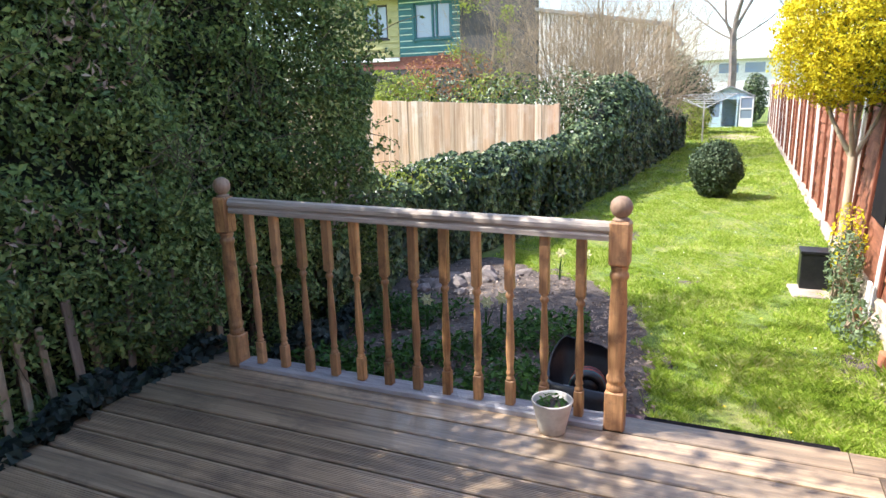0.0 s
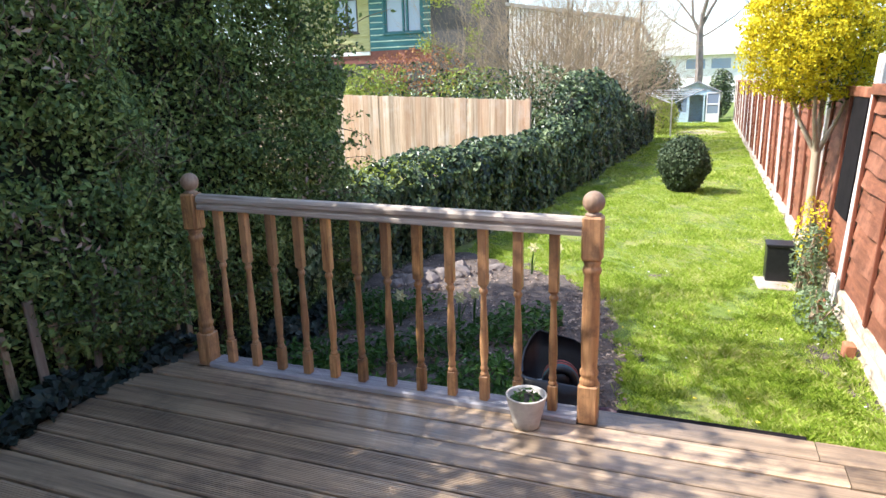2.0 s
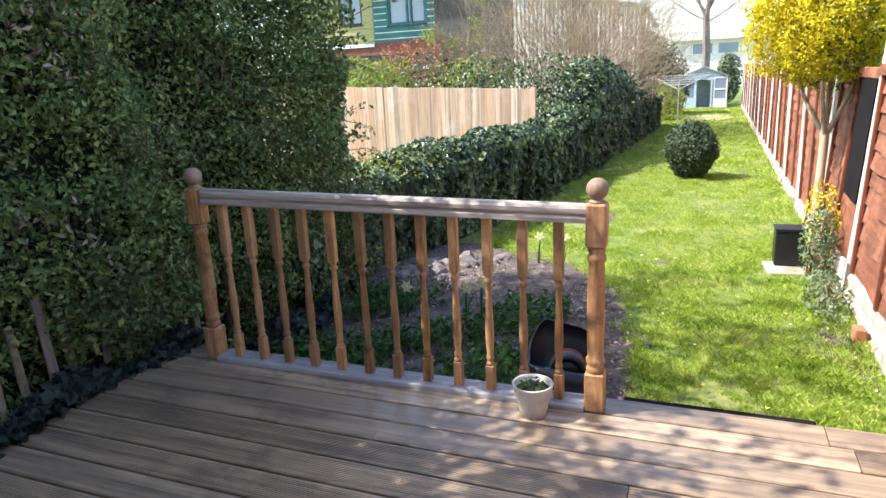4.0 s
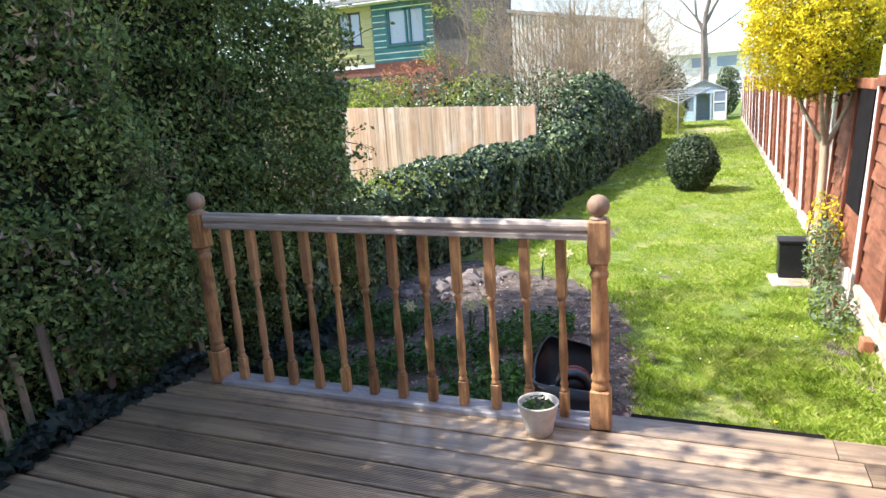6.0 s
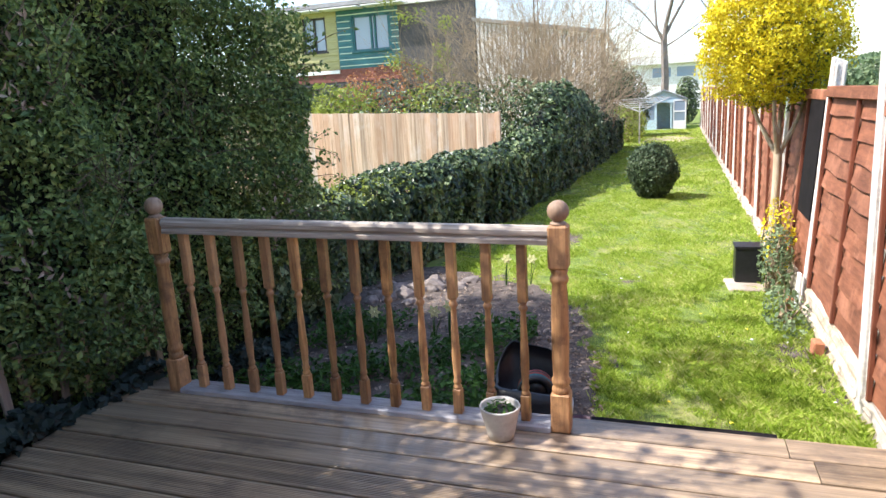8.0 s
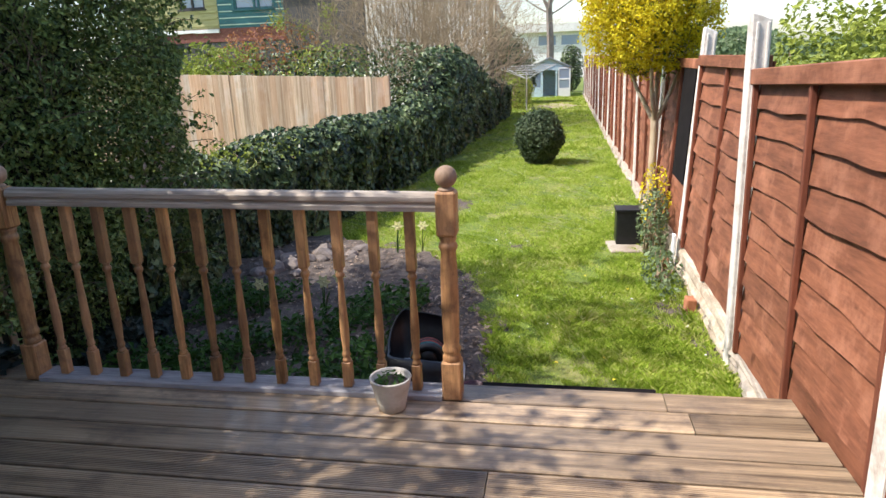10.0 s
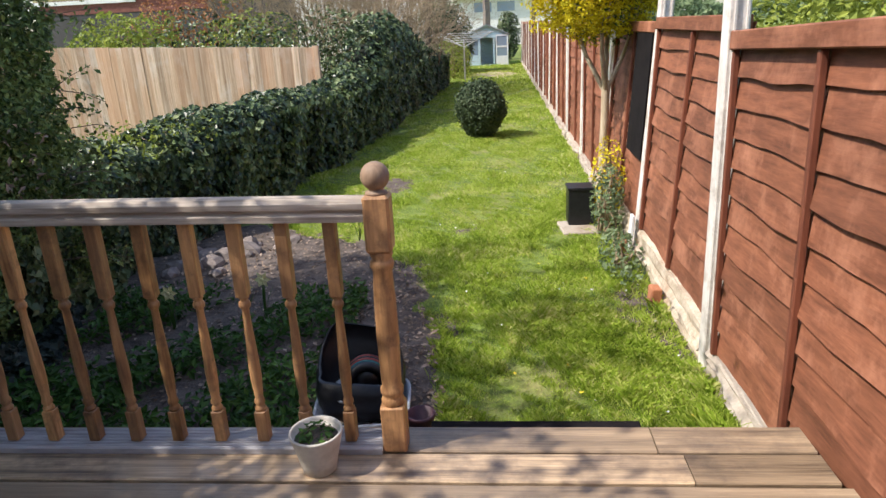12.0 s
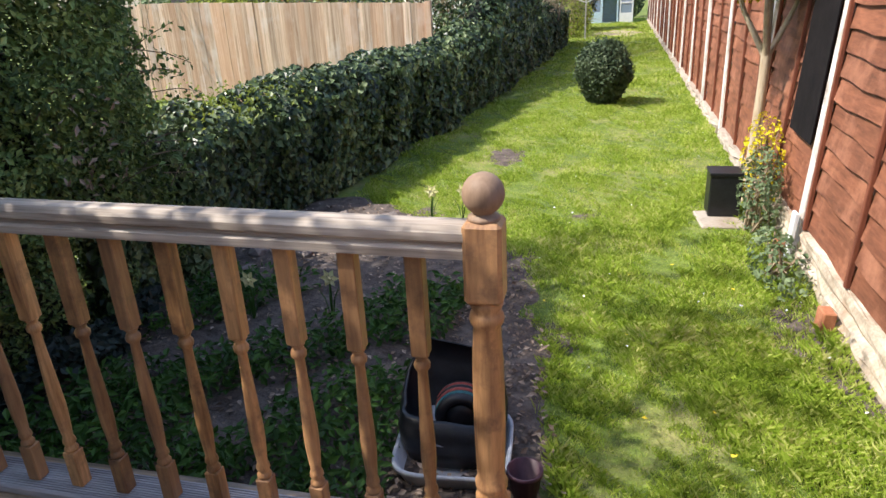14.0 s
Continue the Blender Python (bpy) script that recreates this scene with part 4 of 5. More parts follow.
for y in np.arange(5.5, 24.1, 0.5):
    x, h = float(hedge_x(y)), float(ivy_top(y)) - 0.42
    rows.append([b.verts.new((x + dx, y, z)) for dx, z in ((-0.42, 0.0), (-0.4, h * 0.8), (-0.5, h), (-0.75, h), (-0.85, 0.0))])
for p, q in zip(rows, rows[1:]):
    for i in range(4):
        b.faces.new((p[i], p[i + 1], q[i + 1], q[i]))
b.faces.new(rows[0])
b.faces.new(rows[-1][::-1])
part("inner_growth", b, M_INNER, ivyh, "solid core with the inner shade in its colour")
rng = np.random.default_rng(62)
n = 3200
p = np.stack([rng.uniform(-3.85, -2.75, n), 5.35 - 0.25 * rng.random(n), rng.uniform(0.02, 1.05, n)], 1)
part("ivy_foliage", leaves("ivy_foliage", p, np.tile(np.array((0.4, -1.0, 0.2)), (n, 1)), 0.072, L_IVY, rng, 0.6, 0.85, 0.8), L_IVY, ivyh)["kind"] = "stuff"
rng = np.random.default_rng(61)
n = 650
p, nr = ivy_points(rng, n, 6.0, 7.4)
p[:, 2] = ivy_top(p[:, 1]) + rng.uniform(-0.12, 0.12, n)
p[:, 0] -= rng.uniform(0.0, 0.9, n)
part("young_growth", leaves("young_growth", p, nr, 0.05, L_LIME, rng, 0.8, 0.6), L_LIME, ivyh, "fresh yellow-green shoots")["kind"] = "stuff"

# ---- clipped round bush on the lawn ----
rng = np.random.default_rng(71)
bush = thing("round_bush", "clipped round dark evergreen bush standing on the lawn", "bush", (-0.1, 12.35, G))
pts, nor = ball_points(rng, 11000, (0, 0, 0.49), (0.42, 0.42, 0.49), 0.07, 0.3, 17, 11)
pts += rng.normal(0, 0.024, pts.shape)
pts[:, :2] *= (0.82 + 0.18 * np.clip(pts[:, 2] / 0.5, 0, 1))[:, None]
pts[:, 2] = np.maximum(pts[:, 2], 0.03)
part("foliage", leaves("foliage", pts, nor, 0.058, L_BUSH, rng, 0.8, 0.6), L_BUSH, bush)["kind"] = "stuff"
# Turned solid core, near-black in place of shade within the bush.
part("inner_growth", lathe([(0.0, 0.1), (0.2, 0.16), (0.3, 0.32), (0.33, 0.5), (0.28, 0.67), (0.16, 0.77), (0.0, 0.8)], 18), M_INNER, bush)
part("stem", tubes([[((0, 0, -0.04), 0.04), ((0, 0, 0.25), 0.03)]]), M_BARK, bush)

# ---- yellow blossom tree by the fence ----
rng = np.random.default_rng(81)
fors = thing("blossom_tree", "small standard tree with a round crown of bright yellow blossom", "tree", (1.14, 7.3, G))
paths = [[((0, 0, -0.05), 0.05), ((0.01, 0.0, 0.5), 0.044), ((0.02, 0, 1.0), 0.04), ((0.02, 0, 1.24), 0.042)]]
for a, ln in ((2.6, 0.32), (0.3, 0.33), (4.4, 0.25), (1.3, 0.25)):
    e = Vector((math.cos(a) * ln, math.sin(a) * ln, 1.9))
    paths.append([((0.02, 0, 1.2), 0.028), (e * 0.6 + Vector((0, 0, 0.42)), 0.02), (e, 0.014)])
    for _ in range(9):
        w = e + Vector((*rng.normal(0, 0.22, 2).tolist(), abs(rng.normal(0.1, 0.25))))
        paths.append([(e * 0.85 + Vector((0, 0, 0.25)), 0.01), (w, 0.003)])
part("trunk", tubes(paths, 7), M_PALEBARK, fors, "pale forked trunk", smooth=True)
pts, nor = ball_points(rng, 36000, (-0.08, 0, 2.36), (0.63, 0.63, 0.68), 0.16, 0.5, 23, 8)
pts += 0.05 * np.stack([bumps(pts, 18, k) for k in (61, 62, 63)], 1) + rng.normal(0, 0.02, pts.shape)
keep = (pts[:, 2] > 1.62 + 0.12 * np.sin(pts[:, 0] * 9)) & (rng.random(len(pts)) < np.clip(0.95 + 0.4 * bumps(pts, 16, 64), 0.3, 1))
part("blossom", leaves("blossom", pts[keep], nor[keep], 0.036, L_FORS, rng, 0.9, 0.6), L_FORS, fors, "dense bright yellow blossom")["kind"] = "stuff"
pts, nor = ball_points(rng, 2600, (0.0, 0, 2.2), (0.48, 0.48, 0.55), 0.2, 0.8, 24, 5)
part("inner_growth", leaves("inner_growth", pts, nor, 0.06, L_GREEN, rng, 0.9, 0.3), L_GREEN, fors, "greenish inner twigs")["kind"] = "stuff"
# near-black panel that paints the crown's shadow on the fence behind the tree
bd = box(-0.006, -0.3, -0.2, 0.006, 0.3, 0.86, 0.002)
yb = POST_Y[2] + 0.96
solo("dark_board", bd, M_NEARBLACK, "near-black panel standing in for the tree crown's shadow", "board", m=pose(fence_x(yb) + 0.072, yb, -0.25, 0, 3.2, fence_turn(yb)) @ Matrix.Translation((-0.045, -0.5, 0.74)))
# underplanting at its foot
u = shrub("yellow_shrub", "thin yellow-flowered shrub at the foot of the fence", "shrub", np.random.default_rng(82), (1.14, 6.95, 0.0), (0.15, 0.3, 0.42), 480, 0.042, L_FORS, 12, seed=5)
u = shrub("leafy_shrub", "grey-green leafy plant climbing at the fence foot", "shrub", np.random.default_rng(83), (1.1, 6.62, -0.15), (0.15, 0.3, 0.36), 820, 0.042, L_GREY, 14, seed=6)
u = shrub("leafy_shrub", "low grey-green leafy plant on the footing", "shrub", np.random.default_rng(84), (1.05, 5.75, -0.36), (0.15, 0.42, 0.17), 420, 0.045, L_GREY, 8, seed=7, slim=0.75)
solo("white_stake", box(-0.012, -0.04, 0, 0.012, 0.04, 0.34, 0.004), M_SHEDWHITE, "short white board standing by the fence post", "board", m=pose(1.17, 6.0, G + 0.02, 0, 3, 0))

# dark box on a slab
boxp = thing("black_planter", "square black plastic planter box on a pale slab", "planter", (0.89, 6.95, G + 0.03))
part("planter_shell", box(-0.12, -0.11, 0, 0.12, 0.11, 0.35, 0.008), M_BLACK, boxp)
part("rim", box(-0.128, -0.118, 0.335, 0.128, 0.118, 0.36, 0.004), M_BLACK, boxp)
solo("stone_slab", box(-0.2, -0.2, -0.03, 0.22, 0.2, 0.048, 0.01), M_GRAVEL, "pale concrete slab under the black planter", "slab", m=pose(0.89, 6.81, G - 0.02, 0, 0, 4))
for x, y, a in ((1.15, 5.04, 3), (1.14, 6.1, -10)):
    solo("loose_brick", box(-0.034, -0.055, 0, 0.034, 0.055, 0.13, 0.006), M_BRICK, "loose orange brick on edge beside the footing", "brick", m=pose(x, y, G - 0.01, 0, 3, a))

# ---- stones, bed plants and daffodils ----


def stone(x, y, s, seed):
    r = np.random.default_rng(seed)
    b = bmesh.new()
    bmesh.ops.create_icosphere(b, subdivisions=2, radius=1)
    for v in b.verts:
        v.co *= 1 + 0.22 * math.sin(3.1 * v.co.x + seed) * math.cos(2.7 * v.co.y + 2 * seed) + float(r.normal(0, 0.05))
        v.co.x *= s * 1.25
        v.co.y *= s
        v.co.z *= s * 0.75
    solo("rubble_stone", b, M_STONE, "rough grey-pink rubble stone on the bed", "stone", "rubble at the bed's edge", m=pose(x, y, G + s * 0.45, r.uniform(-20, 20), r.uniform(-20, 20), r.uniform(0, 180)))


rng = np.random.default_rng(91)
for i in range(26):
    t = rng.random()
    stone(-3.0 + 0.95 * t + rng.normal(0, 0.14) + 0.1, 5.3 + 1.35 * t + rng.normal(0, 0.16) - 0.1, rng.uniform(0.04, 0.11), i + 1)
rng = np.random.default_rng(92)
n = 8500
q = near(rng, n, -2.65, -0.85, 3.0, 5.15)
q3 = np.c_[q, np.zeros(n)]
keep = bumps(q3, 4, 51) + 0.35 * (1 - ((q[:, 0] + 1.8) / 0.9) ** 2) > 0.05
q = q[keep]
pts = np.c_[q, G + 0.03 + rng.random(len(q)) * 0.17]
solo("bed_greens", leaves("bed_greens", pts, np.tile(np.array((0, -0.2, 1.0)), (len(q), 1)), 0.06, L_BED, rng, 0.6, 0.5), L_BED, "low leafy green plants covering the bed", "plants", kind="stuff")
rng = np.random.default_rng(93)
n = 9000
q = near(rng, n, -2.9, 0.1, 2.9, 6.9)
q3 = np.c_[q, np.zeros(n)]
# Pale litter is thinned left of x -0.9 to darken the shaded bed.
q = q[(bed_mask(q3) > -0.25) & ((q[:, 0] > -0.9) | (rng.random(n) < 0.35))]
pts = np.c_[q, np.full(len(q), G + 0.042) + rng.random(len(q)) * 0.015]
solo("leaf_litter", leaves("leaf_litter", pts, np.tile(np.array((0, 0, 1.0)), (len(q), 1)), 0.035, L_STRAW, rng, 0.35, 0.6), L_STRAW, "dry brown leaf litter over the soil, thinned to mimic shade", "leaf litter", kind="stuff")


def daffodil(x, y, h, seed):
    r = np.random.default_rng(seed)
    d = thing("daffodil", "pale yellow daffodil flowering in the bed", "flower", (x, y, G + 0.01), group="daffodils in the bed")
    part("stem", tubes([[((0, 0, 0), 0.005), ((0.01, 0, h * 0.6), 0.004), ((0.02, -0.02, h), 0.004)]], 5), L_BED, d)
    b = bmesh.new()
    for i in range(6):
        a = math.pi / 3 * i
        c, s = math.cos(a), math.sin(a)
        vs = [b.verts.new((0.02 + (k * c - w * s), -0.025 - 0.01 * abs(w) * 20, h + k * s + w * c)) for k, w in ((0.006, 0), (0.03, -0.017), (0.062, 0), (0.03, 0.017))]
        b.faces.new(vs)
    part("petals", b, M_PETAL, d)
    part("trumpet", lathe([(0.010, 0), (0.013, 0.02), (0.018, 0.03), (0.011, 0.026)], 10), M_PETAL, d, m=pose(0.02, -0.025, h, 90, 0, 0))
    for i in range(5):
        b = bmesh.new()
        a = r.uniform(0, 6.28)
        dx, dy = math.cos(a), math.sin(a)
        vs = [b.verts.new((dx * k + w * dy, dy * k - w * dx, z)) for k, w, z in ((0.005, -0.006, 0), (0.03, -0.007, h * 0.5), (0.09, 0, h * 0.85), (0.03, 0.007, h * 0.5), (0.005, 0.006, 0))]
        b.faces.new(vs)
        part("blade", b, L_BED, d)


for i, (x, y, h) in enumerate(((-2.1, 4.66, 0.3), (-1.62, 4.74, 0.3), (-1.52, 4.82, 0.32), (-1.44, 6.5, 0.3), (-1.2, 6.6, 0.28))):
    daffodil(x, y, h, i)

# ---- rotary dryer ----
dry = thing("rotary_dryer", "open rotary washing line with four arms on a steel pole", "rotary dryer", (-0.78, 24.5, G), turn=20)
part("pole", tubes([[((0, 0, -0.1), 0.025), ((0, 0, 1.5), 0.022)]], 8), M_METAL, dry)
for i in range(4):
    a = math.pi / 2 * i + 0.4
    part("arm", tubes([[((0, 0, 1.15), 0.016), ((1.4 * math.cos(a), 1.4 * math.sin(a), 1.6), 0.013)]], 5), M_METAL, dry)
for k in range(5):
    q = 0.35 + 0.16 * k
    pp = [((1.4 * q * math.cos(math.pi / 2 * i + 0.4), 1.4 * q * math.sin(math.pi / 2 * i + 0.4), 1.15 + 0.45 * q), 0.009) for i in range(5)]
    part("washing_line", tubes([pp], 3), M_LINE, dry)

# ---- shed ----
shed = thing("garden_shed", "small pale blue timber summerhouse with an open white glazed door", "shed", (-0.02, 33, G - 0.08), turn=0)
W, H, A, D = 1.0, 1.45, 1.88, 2.4
b = bmesh.new()
for y in (0.0, D):
    fr = [b.verts.new(v) for v in ((-W, y, 0), (W, y, 0), (W, y, H), (0, y, A), (-W, y, H))]
    if y:
        b.faces.new(fr[::-1])
        for i in (1, 4):
            b.faces.new((old[i], old[(i + 1) % 5], fr[(i + 1) % 5], fr[i]))
    old = fr
part("shed_walls", b, M_SHEDBLUE, shed)
part("gable_front", (lambda bb: (bb.faces.new([bb.verts.new(v) for v in ((-W, -0.004, H), (W, -0.004, H), (0, -0.004, A))]), bb)[1])(bmesh.new()), M_SHEDBLUE, shed, "pale blue gable boards")
for s in (-1, 1):
    bb = box(-0.02, -0.15, 0, 1.13, D + 0.1, 0.04)
    part("roof_slope", bb, M_FELT, shed, m=Matrix.Translation((0, 0, A)) @ (pose(0, 0, 0, 0, 23.5, 0) if s > 0 else pose(0, 0, 0, 0, 180 - 23.5, 0) @ Matrix.Translation((0, 0, -0.04))))
part("inner_wall", box(-0.93, 0.9, 0.03, 0.93, 0.93, 1.4), M_SHEDBLUE, shed)
part("shed_floor", box(-0.97, 0.04, 0.02, 0.97, 2.3, 0.05), M_NEARBLACK, shed)
for x0, x1, z0, z1 in ((-W, W, 0, 0.12), (-W, W, 1.33, 1.45), (-W, -0.88, 0.12, 1.33), (0.9, W, 0.12, 1.33), (-0.4, -0.3, 0.12, 1.33), (0.3, 0.36, 0.12, 1.33), (-0.88, -0.4, 0.12, 0.55)):
    part("front_frame", box(x0, -0.03, z0, x1, 0.03, z1), M_SHEDBLUE, shed)
part("window_pane", box(-0.88, -0.005, 0.56, -0.41, 0.005, 1.32), M_GLASS, shed)
dr = part("door", box(0.42, -0.1, 0.08, 0.47, -0.06, 1.45), M_SHEDWHITE, shed, "white glazed open door")
for x0, x1, z0, z1 in ((0.93, 0.98, 0.08, 1.45), (0.47, 0.93, 0.08, 0.5), (0.47, 0.93, 0.88, 0.95), (0.47, 0.93, 1.38, 1.45)):
    part("door_rail", box(x0, -0.1, z0, x1, -0.06, z1), M_SHEDWHITE, dr)
part("door_pane", box(0.47, -0.083, 0.5, 0.93, -0.077, 0.88), M_GLASS, dr)
part("door_pane", box(0.47, -0.083, 0.95, 0.93, -0.077, 1.38), M_GLASS, dr)

# ---- pale neighbour fence ----
FX0, FX1, FY = -9.4, -3.0, 13.0
pf = thing("closeboard_fence", "pale new closeboard timber fence across the neighbouring garden", "fence", (0, FY, G))
BRD = [as_mesh("board", box(-0.066, -0.008 - 0.004 * s, 0, 0.066, 0.008, 1.77 + 0.004 * s, 0.003), M_PALE) for s in range(3)]
x = FX0
while x < FX1 - 0.1:
    part("board", random.choice(BRD), M_PALE, pf, m=pose(x, random.uniform(-0.004, 0.004), 0.06 - 0.043 * max(0.0, x + 7.9), 0, random.uniform(-0.4, 0.4), 3))
    x += 0.122
part("end_post", box(FX1 - 0.09, -0.06, 0, FX1 + 0.01, 0.04, 1.65, 0.005), M_PALE, pf)
for z in (0.4, 1.2):
    part("rail", box(FX0, 0.014, z, FX1, 0.06, z + 0.08), M_PALE, pf)

# ---- plants behind the pale fence ----
R = np.random.default_rng
for nm, lab, c, r_, n, lf, mt, s in (
    ("garden_shrub", "yellow-green leafy shrub above the pale fence", (-8.3, 16.5, 1.2), (1.5, 0.9, 1.0), 2600, 0.11, L_LIME, 101),
    ("garden_shrub", "russet new-leaved shrub above the pale fence", (-8.2, 19.5, 1.7), (2.1, 0.8, 0.95), 1700, 0.1, L_RUSSET, 102),
    ("garden_shrub", "green leafy shrub beyond the pale fence", (-9.6, 17.0, 0.9), (1.3, 0.9, 0.9), 2000, 0.11, L_GREEN, 103),
    ("garden_shrub", "yellow-green leafy shrub above the pale fence", (-5.7, 17.0, 1.0), (1.2, 0.7, 1.0), 1700, 0.11, L_LIME, 104),
    ("garden_shrub", "dark ivy mound behind the pale fence", (-5.2, 15.0, 0.7), (2.0, 0.8, 1.15), 3600, 0.11, L_IVY, 105),
    ("garden_shrub", "dark ivy mound behind the pale fence", (-3.2, 17.5, 0.6), (1.3, 1.6, 1.35), 4200, 0.11, L_IVY, 106),
    ("evergreen_shrub", "dark rounded evergreen beside the shed", (-1.9, 29.0, 0.9), (1.15, 1.4, 1.6), 9000, 0.14, L_IVY, 107),
    ("evergreen_shrub", "olive-green shrub beside the rotary dryer", (-1.3, 26.5, 0.2), (0.7, 1.5, 0.8), 1800, 0.1, L_LIME, 108),
    ("evergreen_shrub", "small dark evergreen behind the shed", (1.1, 37.5, 0.8), (0.6, 0.6, 1.25), 3000, 0.13, L_IVY, 109),
):
    shrub(nm, lab, "shrub", R(s), c, r_, n, lf, mt, 12, seed=s, lump=0.3)
# shrubs beyond the boundary fence
for y, h, s in ((3.2, 2.0, 111), (4.6, 2.05, 112), (6.2, 2.1, 113), (8.0, 1.9, 114), (1.6, 2.0, 115)):
    shrub("neighbour_shrub", "yellow-green feathery shrub rising behind the fence", "shrub", R(s), (2.9 + 0.02 * y, y, h - 1.15), (0.75, 0.95, 1.2), 3800, 0.085, L_LIME, 10, seed=s, group="shrubs behind the boundary fence", lump=0.25)

# ---- bare stemmed trees ----


def bare_tree(at, label, seed, stems, height, radius, lean=0.25, levels=2, leaf=None, name="bare_tree", n_leaf=0, leaf_size=0.09, material=None, thin=0.75, seg=5, up=0.4, spread=0.55):
    r = R(seed)
    t = thing(name, label, "tree", at)
    paths = []
    for _ in range(stems):
        branching(r, (r.normal(0, 0.12 * (stems > 1)), r.normal(0, 0.12 * (stems > 1)), -0.1), (r.normal(0, lean), r.normal(0, lean), 1), height * r.uniform(0.6, 1), radius * r.uniform(0.6, 1), levels, paths, spread, 3, up, thin)
    part("branchwork", tubes(paths, seg), material or M_TWIG, t)["kind"] = "stuff"
    if leaf:
        ends = np.array([list(p[-1][0]) for p in paths])
        pick_ends = ends[r.integers(0, len(ends), 6 if n_leaf < 1000 else len(ends))]
        q = pick_ends[r.integers(0, len(pick_ends), n_leaf)] + r.normal(0, 0.13 if n_leaf < 1000 else 0.2, (n_leaf, 3))
        part("young_leaves", leaves("young_leaves", q, np.tile(np.array((0, 0, 1.0)), (n_leaf, 1)), leaf_size, leaf, r, 0.8), leaf, t, "sparse young leaves")["kind"] = "stuff"
    return t


for i, (x, y, hh) in enumerate(((-4.3, 20, 3.9), (-3.4, 20.5, 4.1), (-2.6, 20.5, 3.8), (-2.0, 21.5, 3.3), (-3.9, 21.5, 4.4), (-3.0, 22, 4.4), (-4.6, 18.6, 3.6), (-3.5, 18.8, 3.8), (-2.7, 18.8, 3.5))):
    bare_tree((x, y, G), "bare multi-stemmed tree with pale brown twigs", 120 + i, 9, hh, 0.036, 0.42, 3, seg=3, up=0.15, spread=0.85, thin=0.82)
bare_tree((-6.9, 20.0, G), "thin tree with bright yellow-green leaf clumps", 131, 4, 3.8, 0.04, 0.25, 2, L_LIME, n_leaf=700)
bare_tree((-5.6, 20.0, G), "thin tree with bright yellow-green leaf clumps", 132, 3, 3.3, 0.04, 0.2, 1, L_LIME, n_leaf=350)
bare_tree((-8.4, 12.2, G), "slim bare sapling beside the tall hedge", 133, 3, 4.0, 0.025, 0.12, 1, material=M_TWIG)
bare_tree((-2.35, 26, G), "bare grey tree trunk with thin limbs", 134, 2, 7.5, 0.08, 0.08, 2, material=M_BARK, thin=0.4)
bare_tree((-4.6, 27, G), "bare grey tree trunk with thin limbs", 137, 2, 7.5, 0.08, 0.08, 2, material=M_BARK, thin=0.4)
tall = thing("forked_tree", "tall grey-barked tree forking into spreading limbs with opening buds", "tree", (-0.05, 42, G))
rng = R(135)
paths = [[((0, 0, -0.1), 0.27), ((0.05, 0, 2.5), 0.22), ((-0.05, 0, 4.6), 0.19)]]
for way, ln, rd in (((-0.45, 0.1, 1), 5.0, 0.09), ((0.05, 0.0, 1), 7.0, 0.15), ((0.55, 0.1, 1), 6.0, 0.1), ((1.0, -0.1, 0.5), 3.5, 0.05), ((-1.0, 0.1, 0.35), 3.6, 0.05), ((-0.75, -0.1, 0.75), 4.2, 0.06)):
    branching(rng, (-0.05, 0, 4.4 + rng.uniform(-0.5, 0.4)), way, ln, rd, 3, paths, 0.6, 3, 0.2, 0.55)
part("branchwork", tubes(paths, 4), M_TRUNK, tall)["kind"] = "stuff"
tp = np.array([list(q[-1][0]) for q in paths])
pts = tp[rng.integers(0, len(tp), 5200)] + rng.normal(0, 0.16, (5200, 3))
part("young_leaves", leaves("young_leaves", pts, np.tile(np.array((0, -0.3, 1.0)), (5200, 1)), 0.09, L_GREY, rng, 0.8), L_GREY, tall, "sparse grey-green opening buds")["kind"] = "stuff"
bare_tree((3.2, 50, G), "tall grey-barked tree with sparse opening leaves", 136, 1, 11.0, 0.25, 0.05, 3, L_GREY, n_leaf=2500, leaf_size=0.14, material=M_BARK, thin=0.36)

# ---- coloured house ----
HY = 30.0
house = thing("coloured_house", "boxy two-storey house with yellow, teal and grey walls", "house", (0, HY, G))


def wall_holes(x0, x1, z0, z1, holes, y0, y1):
    """A wall with rectangular openings through it."""
    b = bmesh.new()
    xs = sorted({x0, x1, *[h[0] for h in holes], *[h[1] for h in holes]})
    zs = sorted({z0, z1, *[h[2] for h in holes], *[h[3] for h in holes]})
    for a, c in zip(xs, xs[1:]):
        for d, e in zip(zs, zs[1:]):
            mx, mz = (a + c) / 2, (d + e) / 2
            if not any(h[0] < mx < h[1] and h[2] < mz < h[3] for h in holes):
                box(a, y0, d, c, y1, e, 0, b)
    bmesh.ops.remove_doubles(b, verts=b.verts, dist=1e-4)
    return b


Z = -G
w1, w2 = (-16.75, -15.5, 4.05 + Z, 5.65 + Z), (-14.1, -12.2, 3.95 + Z, 5.58 + Z)
part("yellow_wall", wall_holes(-19.5, -14.9, 3.19 + Z, 6.0 + Z, [w1], 0, 0.3), M_YELLOW, house, "yellow boarded upper wall")
part("teal_wall", wall_holes(-14.9, -11.6, 3.19 + Z, 6.0 + Z, [w2], 0, 0.3), M_TEALB, house, "dark teal boarded upper wall")
part("grey_wall", box(-11.6, -0.35, 0, -8.0, 0.05, 5.8 + Z), M_RENDER, house, "dark grey rendered wall")
part("lower_wall", box(-19.5, 0.0, 0, -11.6, 0.3, 2.6 + Z), M_RENDER, house, "dark lower wall")
